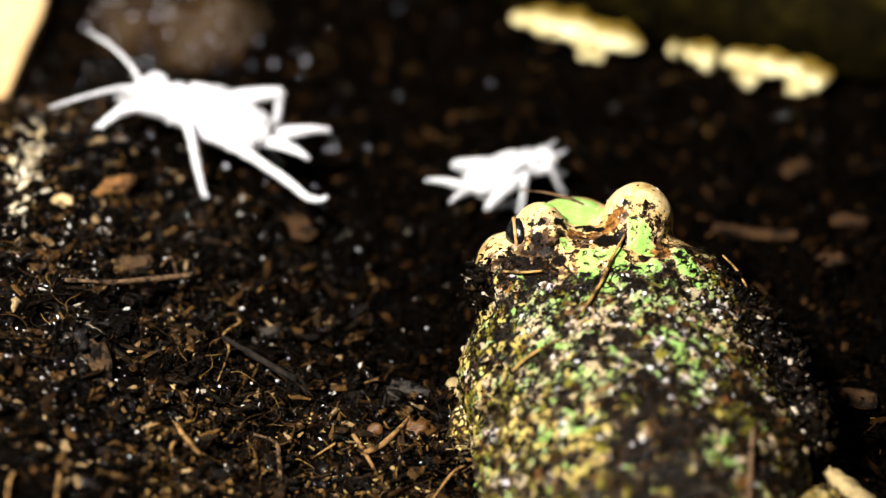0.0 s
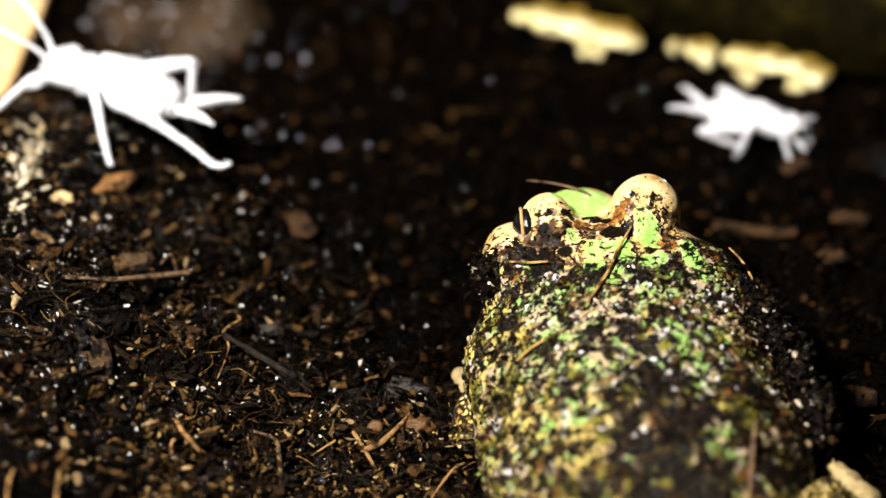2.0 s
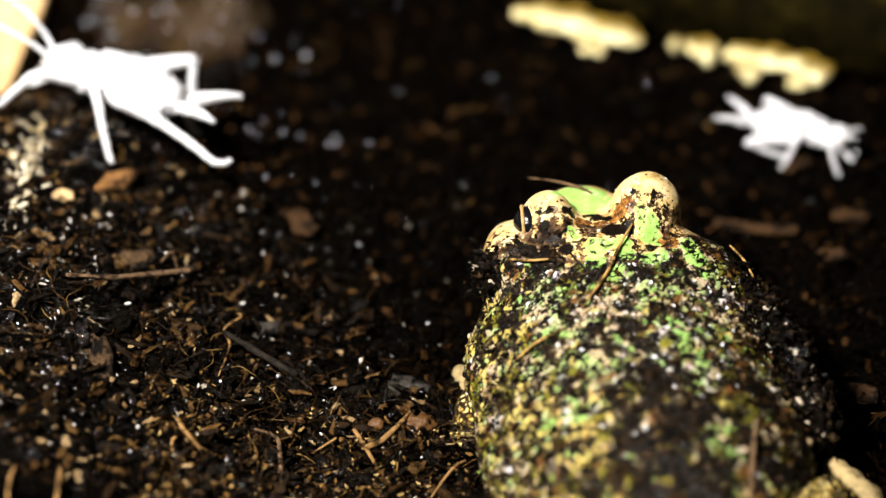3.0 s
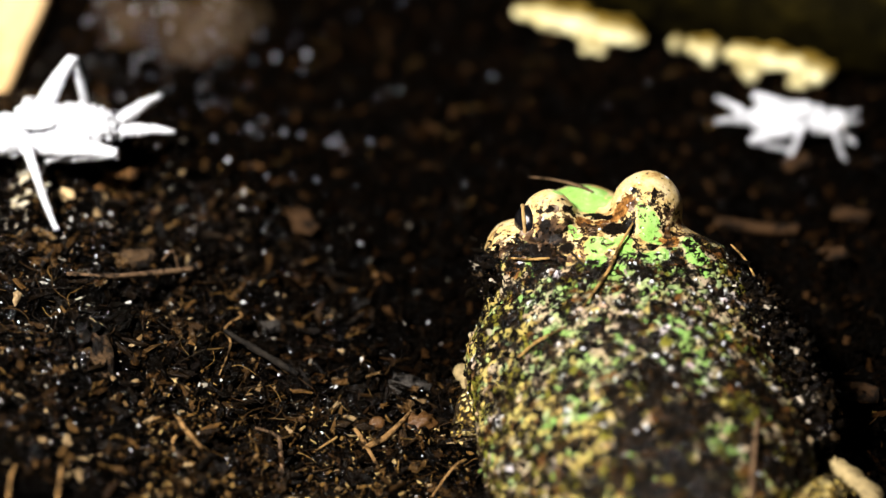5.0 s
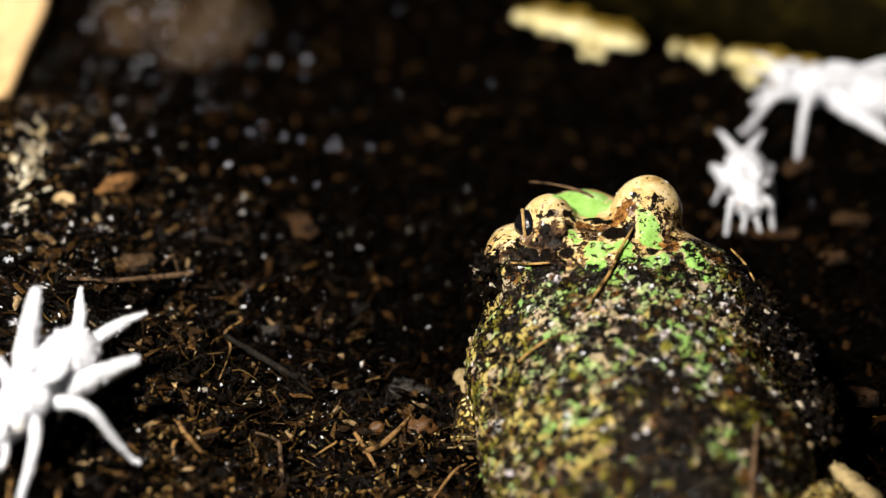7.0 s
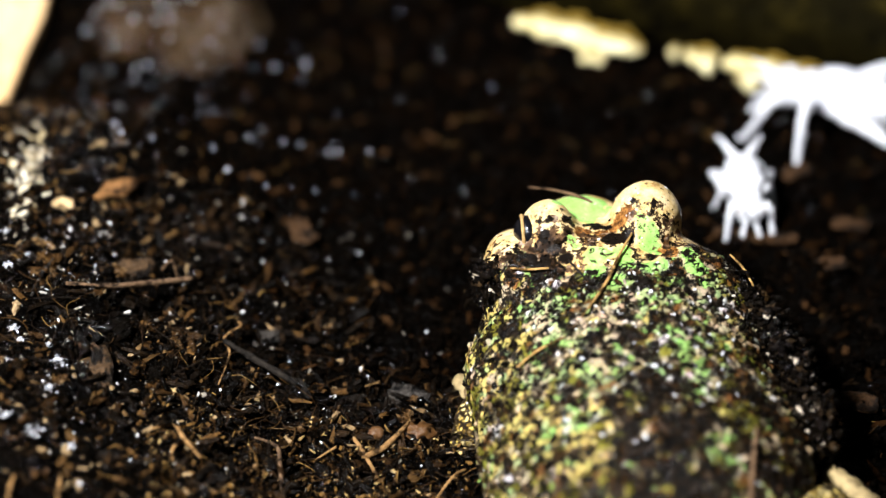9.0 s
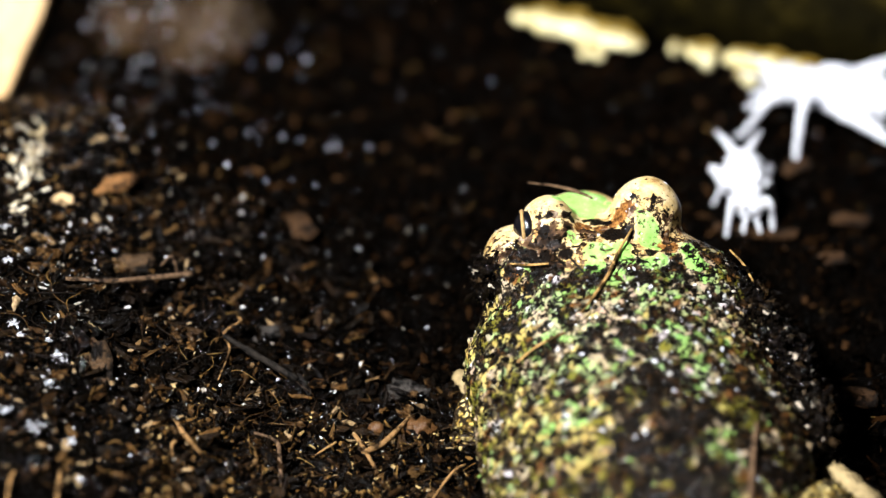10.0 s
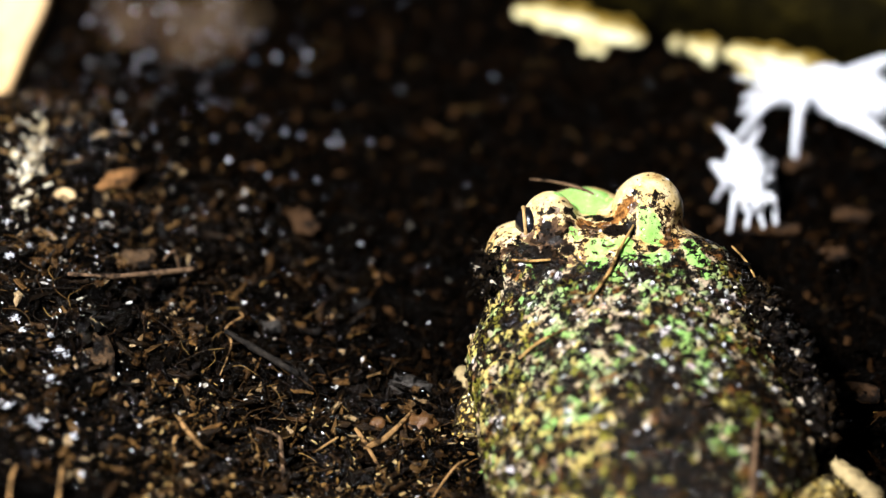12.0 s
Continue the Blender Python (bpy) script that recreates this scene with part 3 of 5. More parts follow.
def build_pieces():
    def stick(name, pts, radii, mat, label, category, seed=0, rough=0.12):
        heights = [ground_z(x, y) for x, y, z in pts]
        if "twig" in name:
            # a stiff twig bridges the hollows
            heights = [bank_z(x, y) + 1.0 for x, y, z in pts]
        base = [(x, y, h + z) for (x, y, z), h in zip(pts, heights)]
        thing(name, tube(base, radii, 9, rough, seed), mat, label, category)

    stick("twig", [(-44.8, -25.5, 1.2), (-39.7, -23.8, 1.2), (-35.0, -20.7, 1.2), (-30.7, -17.5, 1.2)], (0.22, 0.3, 0.34, 0.38), TWIG, "brown broken twig lying on the peat", "twig", 1, 0.3)
    stick("dark_twig", [(-26.3, -27.2, 0.9), (-22.2, -29.3, 0.9), (-17.4, -31.9, 0.9)], (0.3, 0.4, 0.34), DARK_TWIG, "dark grey wet twig lying on the peat", "twig", 2, 0.3)
    stick("straw", [(-9.4, -43.2, 0.6), (-6.9, -43, 1.2), (-4.1, -37.4, 1.6)], (0.32, 0.35, 0.25), STRAW, "tan dry straw stalk on the peat", "straw", 3)
    stick("straw", [(-10.5, -40, 1.4), (-9.4, -42.5, 1), (-7.6, -45.8, 0.6)], (0.22, 0.3, 0.16), STRAW, "short orange straw leaning on another stalk", "straw", 4)
    stick("rootlet", [(-33, -46.8, 1), (-30.8, -44.8, 1.4), (-29.3, -47.9, 1.2), (-27.5, -48.9, 0.7)], (0.12, 0.2, 0.3, 0.18), STRAW, "forked tan rootlet on the peat", "root", 5)
    stick("rootlet", [(-29.3, -47.9, 1.1), (-30.6, -49.2, 0.8), (-30.5, -50.2, 0.5)], (0.22, 0.17, 0.1), STRAW, "side shoot of a tan rootlet", "root", 6)
    stick("rootlet", [(-21.9, -42.3, 1.2), (-19.4, -42.4, 1.5), (-18.8, -45.9, 1.2), (-18.5, -49.1, 0.5)], (0.16, 0.22, 0.26, 0.18), TWIG, "brown branching rootlet on the peat", "root", 7)
    stick("root_curl", [(-25, -21.6, 0.8), (-24.5, -24, 2.2), (-26.3, -26.9, 2.4), (-25.6, -28.1, 1.6), (-26.5, -34.6, 0.6)], (0.12, 0.16, 0.18, 0.14, 0.08), STRAW, "thin curled orange root fibre", "root", 8)
    stick("root_curl", [(-34.5, -16.3, 0.6), (-33.1, -16.6, 3), (-32.5, -16.9, 1)], (0.14, 0.18, 0.12), TWIG, "thin arched brown root fibre", "root", 9)
    stick("grass_blade", [(-48.9, -26.2, 0.4), (-48.4, -22, 1.2), (-47.1, -19.3, 2)], (0.2, 0.28, 0.1), GREY_CHIP, "short pale grey dry grass blade", "grass blade", 10)
    stick("straw", [(-41.9, -64.8, 0.5), (-41.9, -60.8, 1.2), (-42, -57.9, 1.2)], (0.2, 0.25, 0.15), STRAW, "tan dry straw poking out of the peat", "straw", 11)
    stick("straw", [(-47, -64.7, 0.5), (-47, -61.6, 1.2), (-46.7, -59.6, 1.2)], (0.2, 0.25, 0.15), STRAW, "tan dry straw poking out of the peat", "straw", 12)
    stick("straw", [(35, 3.5, 0.8), (41, 1.8, 1), (45.6, 0.8, 0.8)], (0.6, 0.8, 0.7), DULL_CHIP, "short brown stalk behind the frog", "straw", 13)
    stick("rootlet", [(-15.2, -42.5, 0.8), (-12.5, -41.2, 1.3)], (0.12, 0.16), STRAW, "thin tan rootlet on the peat", "root", 14)
    stick("rootlet", [(2.5, -45.5, 1.4), (1, -47, 2), (-1.5, -49.5, 0.5)], (0.12, 0.16, 0.1), STRAW, "thin bent tan rootlet beside the frog", "root", 15)

    thing("wood_chip", slab(3.6, 1.5, 0.7, 1), CHIP, "orange brown wood chip on the peat", "wood chip", m=lay(-42.0, -1.2, 0.9, 20, 8))
    thing("wood_chip", slab(1.5, 1.0, 0.6, 2), PALE_CHIP, "small pale tan wood chip", "wood chip", m=lay(-47.1, -7.6, 0.9, -40, 10))
    thing("bark_chip", slab(2.6, 1.4, 0.9, 3), BARK_CHIP, "square brown bark chip behind the twig", "bark chip", m=lay(-37.7, -16.1, 0.7, 5, 35))
    thing("leaf_scrap", slab(3.0, 2.0, 0.9, 4), GREY_CHIP, "grey wet leaf scrap lying on the peat", "leaf scrap", m=lay(-4.2, -31, 0.2, -15, 18))
    thing("leaf_scrap", slab(2.4, 1.0, 0.35, 5), GREY_CHIP, "narrow grey leaf scrap on the peat", "leaf scrap", m=lay(-22.2, -22.4, 0.4, 20, 20))
    thing("bark_chip", slab(2.4, 4.2, 1.2, 6), BARK_CHIP, "flat brown bark flake standing in the peat", "bark chip", m=lay(-40.6, -38.6, 0.2, 6, 22))
    thing("wood_chip", slab(1.7, 2.6, 0.5, 7), DULL_CHIP, "blurred brown wood chip", "wood chip", m=lay(-18.3, -0, 0.9, 25, 12))
    thing("wood_chip", slab(2.6, 1.2, 0.6, 8), DULL_CHIP, "blurred rust brown wood chip behind the frog", "wood chip", m=lay(53, 6, 0.9, -10, 10))
    thing("wood_chip", slab(2.4, 1.3, 0.6, 9), DULL_CHIP, "blurred rust brown wood chip behind the frog", "wood chip", m=lay(47, 17, 0.9, 30, 10))
    thing("wood_chip", slab(3.6, 1.6, 0.7, 10), DULL_CHIP, "blurred rust brown wood chip beside the frog", "wood chip", m=lay(48.5, -31.5, 0.9, -15, 10))
    thing("wood_chip", slab(2.2, 1.1, 0.6, 12), DULL_CHIP, "blurred rust brown wood chip beside the frog", "wood chip", m=lay(49.0, -6.0, 0.9, 12, 14))
    thing("pebble", blob((0, 0, 0), (1.9, 1.5, 1.3), 18, 26, 0.9, 0.7, 3), PEBBLE, "small wet orange pebble", "pebble", m=lay(-3, -38.6, 1.0))
    thing("pebble", blob((0, 0, 0), (1.0, 0.9, 0.8), 12, 18, 0.2, 0.8, 5), PEBBLE, "small wet orange pebble", "pebble", m=lay(-8, -38, 0.9))


# pale grains painted as lamp glints on the soil: place and radius in mm
GLINTS = ((-43.6, 41.2, 0.3), (-23.8, 42.1, 0.38), (-19.5, 43.5, 0.5), (-49.2, 49.8, 0.35), (-44.2, 48, 0.3), (-43.2, 17.1, 0.35), (-44.1, 18.7, 0.25), (-41.9, 11.2, 0.4), (-35.3, 27, 0.25),
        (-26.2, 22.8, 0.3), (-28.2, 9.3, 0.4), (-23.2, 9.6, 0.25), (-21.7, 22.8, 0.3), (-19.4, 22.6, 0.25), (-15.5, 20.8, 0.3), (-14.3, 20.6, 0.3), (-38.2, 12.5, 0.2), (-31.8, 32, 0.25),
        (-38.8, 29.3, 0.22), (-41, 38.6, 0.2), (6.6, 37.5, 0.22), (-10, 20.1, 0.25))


def build_glints():
    """Pale grains whose colour stands in for lamp glints on the soil."""
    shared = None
    for k, (x, y, r) in enumerate(GLINTS):
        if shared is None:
            shared = mesh_of("grit_grain", *blob((0, 0, 0), (1, 0.85, 0.8), 8, 12, 0.25, 0.8, 9), GLINT_GRAIN)
        ob = tagged(new("grit_grain", shared), "pale grain standing in for a glint on black peat", "grit", "grit grains")
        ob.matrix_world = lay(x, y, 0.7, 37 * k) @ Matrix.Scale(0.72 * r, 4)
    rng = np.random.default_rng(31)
    # more painted glints, on the wet stone
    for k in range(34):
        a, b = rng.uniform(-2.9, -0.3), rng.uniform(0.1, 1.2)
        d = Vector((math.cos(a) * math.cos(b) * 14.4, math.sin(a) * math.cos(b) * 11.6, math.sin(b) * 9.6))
        ob = tagged(new("grit_grain", shared), "pale grain standing in for a glint on the stone", "grit", "grit grains")
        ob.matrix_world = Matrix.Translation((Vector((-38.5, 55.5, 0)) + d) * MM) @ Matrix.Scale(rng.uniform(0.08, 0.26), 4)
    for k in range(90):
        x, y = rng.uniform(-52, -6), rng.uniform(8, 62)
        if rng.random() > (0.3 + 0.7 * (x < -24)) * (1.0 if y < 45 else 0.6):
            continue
        ob = tagged(new("grit_grain", shared), "pale grain standing in for a glint on black peat", "grit", "grit grains")
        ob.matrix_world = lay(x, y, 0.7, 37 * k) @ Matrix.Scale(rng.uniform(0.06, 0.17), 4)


def build_far_things():
    # rounded stone half sunk in the soil
    thing("stone", blob((0, 0, 0), (13.2, 11, 9), 60, 80, 1.3, 5, 7), STONE, "rounded grey brown wet stone half buried in peat", "stone", m=pose(-0.0385, 0.0555, 0.0))
    # pale board leaning back at the side
    edge = [(-1.8, -4.1), (-1.0, -1.0), (-0.4, 1.9), (0.8, 6.2), (1.6, 9.2), (2.8, 13.0), (4.1, 16.0), (4.6, 18.7), (4.6, 21.7)]
    edge = [(u - 0.09 * w, 1.33 * w) for u, w in edge]
    edge = [(u + 0.5 * noise.noise(Vector((w * 0.5, 0, 0))), w) for u, w in edge]
    rim = edge + [(2.6, 31.5), (-40, 31.5), (-40, -5.4)]
    k = len(rim)
    v = [(u * MM, 0, w * MM) for u, w in rim] + [(u * MM, 0.003, w * MM) for u, w in rim]
    f = [tuple(range(k)), tuple(range(2 * k - 1, k - 1, -1))] + [(i, k + i, k + (i + 1) % k, (i + 1) % k) for i in range(k)]
    ob = thing("pale_board", (v, f), BOARD, "pale cream wooden board leaning in the soil", "board", m=pose(-0.060, 0.031, 0.0012, -80), smooth=False)
    bevel = ob.modifiers.new("bevel", "BEVEL")
    bevel.width, bevel.segments = 0.0006, 3
    # fallen log: bark with pale splinters along its foot
    log = tagged(new("fallen_log"), "fallen log, dark olive bark with golden split wood below", "log")
    log.matrix_world = pose(0.0367, 0.0575, 0.010, 0, 0, -21)
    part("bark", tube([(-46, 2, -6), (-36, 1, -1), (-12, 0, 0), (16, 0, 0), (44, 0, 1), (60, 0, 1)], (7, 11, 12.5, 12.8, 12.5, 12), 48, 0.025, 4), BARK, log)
    for x, y, z, length, wide, seed in ((17.0, 49.2, 4.8, 7.0, 2.1, 1), (23.0, 46.8, 4.0, 5.4, 2.3, 2), (21.2, 45.0, 2.4, 1.6, 1.2, 5), (33.0, 44.6, 3.2, 0.7, 0.7, 7), (36.6, 43.0, 3.4, 2.8, 1.6, 3),
                                        (45.2, 39.6, 4.0, 6.2, 1.8, 4), (50.4, 37.6, 3.4, 3.6, 1.8, 8), (42.6, 38.6, 2.4, 1.6, 1.0, 9), (49.2, 36.2, 2.0, 1.2, 0.9, 6)):
        ob = part("split_wood", blob((0, 0, 0), (length, wide, 1.4), 40, 44, 1.3, 1.7, seed), SAPWOOD, log, "golden bare split wood")
        ob.matrix_basis = log.matrix_world.inverted() @ pose(x * MM, y * MM, z * MM, 32, 0, -20)


# ---- the frog ----
def ellipsoid(p, c, r):
    q = (p - np.array(c)) / np.array(r)
    k0 = np.linalg.norm(q, axis=-1)
    k1 = np.linalg.norm(q / np.array(r), axis=-1) + 1e-9
    return k0 * (k0 - 1) / k1


def smooth_min(a, b, k):
    h = np.clip(0.5 + 0.5 * (b - a) / k, 0, 1)
    return b * (1 - h) + a * h - k * h * (1 - h)


FROG_FORMS = [((0.3, -6, 8.5), (18.3, 24, 11.2), 1), ((0.0, 8, 12.5), (17.0, 13, 9.5), 5), ((0.2, 17.5, 15.5), (12.6, 9.5, 7.8), 4), ((-0.4, 25.6, 16.5), (7.4, 5.4, 6.0), 3),
              ((0.5, -3, 14), (11, 17, 5.6), 5), ((-9.3, 19.6, 19.4), (2.7, 4.6, 3.6), 4.5), ((10.4, 12.4, 14.8), (6, 7, 5.4), 4), ((-4.3, 20.8, 22.3), (3.3, 4.0, 4.0), 1.2), ((7.2, 20.5, 22.2), (4.1, 4.4, 4.4), 1.2)]


def frog_field(p):
    d = None
    for c, r, k in FROG_FORMS:
        e = ellipsoid(p, c, r)
        d = e if d is None else smooth_min(d, e, k)
    return d


def frog_skin_shape(rings=170, sides=240):
    centre = np.array((0, 6, 12.0))
    th = np.pi * (np.arange(rings + 1) / rings)
    ph = 2 * np.pi * np.arange(sides) / sides
    t, f = np.meshgrid(th, ph, indexing="ij")
    d = np.stack([np.sin(t) * np.cos(f), np.sin(t) * np.sin(f), np.cos(t)], -1).reshape(-1, 3)
    lo, hi = np.zeros(len(d)), np.full(len(d), 45.0)
    for step in np.linspace(45, 0.5, 180):
        inside = frog_field(centre + d * step) < 0
        lo = np.where((lo == 0) & inside, step, lo)
    hi = lo + 0.26
    for _ in range(12):
        mid = (lo + hi) / 2
        inside = frog_field(centre + d * mid[:, None]) < 0
        lo, hi = np.where(inside, mid, lo), np.where(inside, hi, mid)
    p = centre + d * lo[:, None]
    out = []
    for q, n in zip(p, d):
        v = Vector(q)
        rough = 0.35 * max(0.0, min(1.0, (17 - q[1]) / 3))
        w = rough * noise.noise(v / 0.9) + 0.5 * rough * noise.noise(v / 0.45) + 0.25 * noise.noise(v / 3.0)
        out.append((q + n * w) * MM)
    faces = [(i * sides + j, (i + 1) * sides + j, (i + 1) * sides + (j + 1) % sides, i * sides + (j + 1) % sides)
             for i in range(rings) for j in range(sides)]
    return out, faces


def ball_depth(p, balls):
    """Distance in mm from points p (mm) to the nearest of the balls, below zero inside."""
    best = np.full(len(p), 9.0)
    for x, y, z, r in balls:
        best = np.minimum(best, np.linalg.norm(p - np.array((x, y, z)), axis=1) - r)
    return best


def ramp01(v, low, high):
    return np.clip((v - low) / (high - low), 0, 1)


# skin pigments: cream, white, pale green, green, yellow, olive, brown, black
# the white partly stands in for wet glints, put into the skin's colour
PIGMENTS = np.array([(0.36, 0.29, 0.18), (0.52, 0.50, 0.47), (0.28, 0.36, 0.15), (0.19, 0.32, 0.08), (0.37, 0.29, 0.085), (0.11, 0.10, 0.012), (0.09, 0.04, 0.01), (0.006, 0.0045, 0.003)])
# how often each pigment stands on a wart of the back, the flank, the dark rump, the far side, the green patches
WART_MIX = np.array([(0.23, 0.06, 0.13, 0.06, 0.04, 0.12, 0.14, 0.27), (0.10, 0.02, 0.07, 0.03, 0.32, 0.20, 0.10, 0.16), (0.07, 0.03, 0.03, 0.05, 0.06, 0.26, 0.24, 0.26),
                     (0.12, 0.05, 0.03, 0.02, 0.05, 0.16, 0.22, 0.35), (0.13, 0.05, 0.38, 0.30, 0.04, 0.06, 0.0, 0.04)])


def warty_skin(rough):
    """The frog's skin as one even mesh, raised into warts, with its pigment and marks as fields on the points."""
    base = new("skin_base", mesh_of("skin_base", *rough, SKIN))
    even = base.modifiers.new("even", "REMESH")
    even.mode, even.voxel_size, even.use_smooth_shade = "VOXEL", 0.24 * MM, True
    soft = base.modifiers.new("soft", "SMOOTH")
    soft.factor, soft.iterations = 0.5, 2
    me = bpy.data.meshes.new_from_object(base.evaluated_get(bpy.context.evaluated_depsgraph_get()))
    old = base.data
    bpy.data.objects.remove(base)
    bpy.data.meshes.remove(old)
    me.name = "body"
    count = len(me.vertices)
    co, no = np.empty(count * 3), np.empty(count * 3)
    me.vertices.foreach_get("co", co)
    me.vertices.foreach_get("normal", no)
    co, no = co.reshape(-1, 3) / MM, no.reshape(-1, 3)
    x, y, z = co.T
    wave = np.array([noise.noise(Vector(c) / 3.2) for c in co])
    neck = y - 5.0 * (ramp01(-x, 4, 8) + ramp01(x, 8.5, 11)) + 1.6 * wave
    head = ramp01(neck, 10.5, 13.0)
    # warts, each with its own size and pigment
    rng = np.random.default_rng(4)
    seeds = rng.choice(count, 10500, replace=False, p=(0.2 + (z > 6)) / (0.2 + (z > 6)).sum())
    tree = kdtree.KDTree(len(seeds))
    for k, i in enumerate(seeds):
        tree.insert(co[i], k)
    tree.balance()
    bent = co + 0.55 * np.array([noise.noise_vector(Vector(c) / 0.8) for c in co])
    near = [tree.find_n(c, 2) for c in bent]
    which = np.array([q[0][1] for q in near])
    other = np.array([q[1][1] for q in near])
    d1 = np.array([q[0][2] for q in near])
    d2 = np.array([q[1][2] for q in near])
    gap = 1 - ramp01(d2 - d1, 0.02, 0.32)
    sx, sy, sz = co[seeds].T
    blur = wave[seeds] * 4
    flank = np.maximum(ramp01(-sx + blur, 8.5, 11), ramp01(-sy + 0.5 * blur, 7, 10) * ramp01(-sx + blur, 0, 4))
    rump = ramp01(-sy + blur, 9, 13) * ramp01(sx + blur, -3.5, 0)
    far = ramp01(sx + blur, 12, 15)
    patch = (ball_depth(co[seeds], BACK_GREEN) + rng.normal(0, 0.35, len(seeds)) < 0) * 1.0
    zones = np.stack([np.full(len(seeds), 0.5), flank * 1.4, rump * 1.6, far * 1.6, patch * 4], 1)
    chance = (zones[:, :, None] * WART_MIX[None]).sum(1)
    chance = np.log(chance / chance.sum(1, keepdims=True) + 0.004)
    # neighbours tend to share a pigment
    drift = np.array([[noise.noise(Vector(c) / 1.5 + Vector((11 * k, 5 * k, 0))) + 0.6 * noise.noise(Vector(c) / 4.0 + Vector((0, 9 * k, 3 * k))) for k in range(8)] for c in co[seeds]])
    hue = (chance + 3.0 * drift + 0.45 * rng.gumbel(size=chance.shape)).argmax(1)
    paint = PIGMENTS[hue] * rng.uniform(0.7, 1.15, (len(seeds), 1)) * rng.normal(1, 0.05, (len(seeds), 3))
    raise_by = rng.uniform(0.04, 0.28, len(seeds)) + 0.3 * (rng.random(len(seeds)) > 0.94)
    lift = raise_by[which] * (1 - ramp01(d1, 0, 0.62) ** 2) * (1 - gap * 0.6) * (1 - 0.93 * head)
    crusty = np.array([noise.noise(Vector(c) / 0.7) for c in co]) * 0.14 * (1 - head)
    me.vertices.foreach_set("co", ((co + no * (lift + crusty)[:, None]) * MM).ravel())
    mud = 0.3 * np.array([noise.noise(Vector(c) / 2.6 + Vector((3, 1, 7))) for c in co]) - 0.015
    mud += 0.03 * ramp01(x - 0.5 * y, 11, 17) + 0.14 * ramp01(-y, 5, 8) * ramp01(x, -6, -2) * ramp01(-x, -8, -5) - 0.05 * ramp01(x, 2, 5) * ramp01(y, -8, -4) - 0.05 * ramp01(-x, 9, 12)
    mud -= 0.36 * ramp01(y, 17, 19.5) + 0.14 * ramp01(head, 0, 1) + 0.10 * (ball_depth(co, BACK_GREEN) < 0.4) + 0.25 * (ball_depth(co, HEAD_GREEN + NAPE_GREEN) < 0.1)
    mud += 0.17 * ramp01(neck, 8.5, 10) * ramp01(-y, -18.6, -16.5)
    lid = ramp01(-ball_depth(co, ((-5.0, 18.4, 24.0, 3.0), (-6.4, 16.4, 22.4, 2.0))), -0.6, 0.6)
    mud += 0.12 * lid
    speck = 0.15 + 0.75 * ramp01(-y, -19.5, -17.0) * (1 - 0.5 * (ball_depth(co, HEAD_GREEN + NAPE_GREEN) < 0.2)) + 0.6 * lid + 0.5 * ramp01(-x, 8, 9.5) - 0.35 * (ball_depth(co, HEAD_GREEN[:9]) < 0.5)
    fields = {"head": head, "speck": speck, "gap": gap, "mud": mud, "green": ball_depth(co, HEAD_GREEN + NAPE_GREEN), "dark": ball_depth(co, DARK_MARKS), "brown": ball_depth(co, BROWN_MARKS)}
    for name, values in fields.items():
        me.attributes.new(name, "FLOAT", "POINT").data.foreach_set("value", values.astype(np.float32))
    colour = np.column_stack([(paint[which] * (1 - 0.5 * gap[:, None]) + paint[other] * 0.5 * gap[:, None]).clip(0, 0.9), np.ones(count)])
    me.attributes.new("pigment", "FLOAT_COLOR", "POINT").data.foreach_set("color", colour.astype(np.float32).ravel())
    me.polygons.foreach_set("use_smooth", [True] * len(me.polygons))
    return me


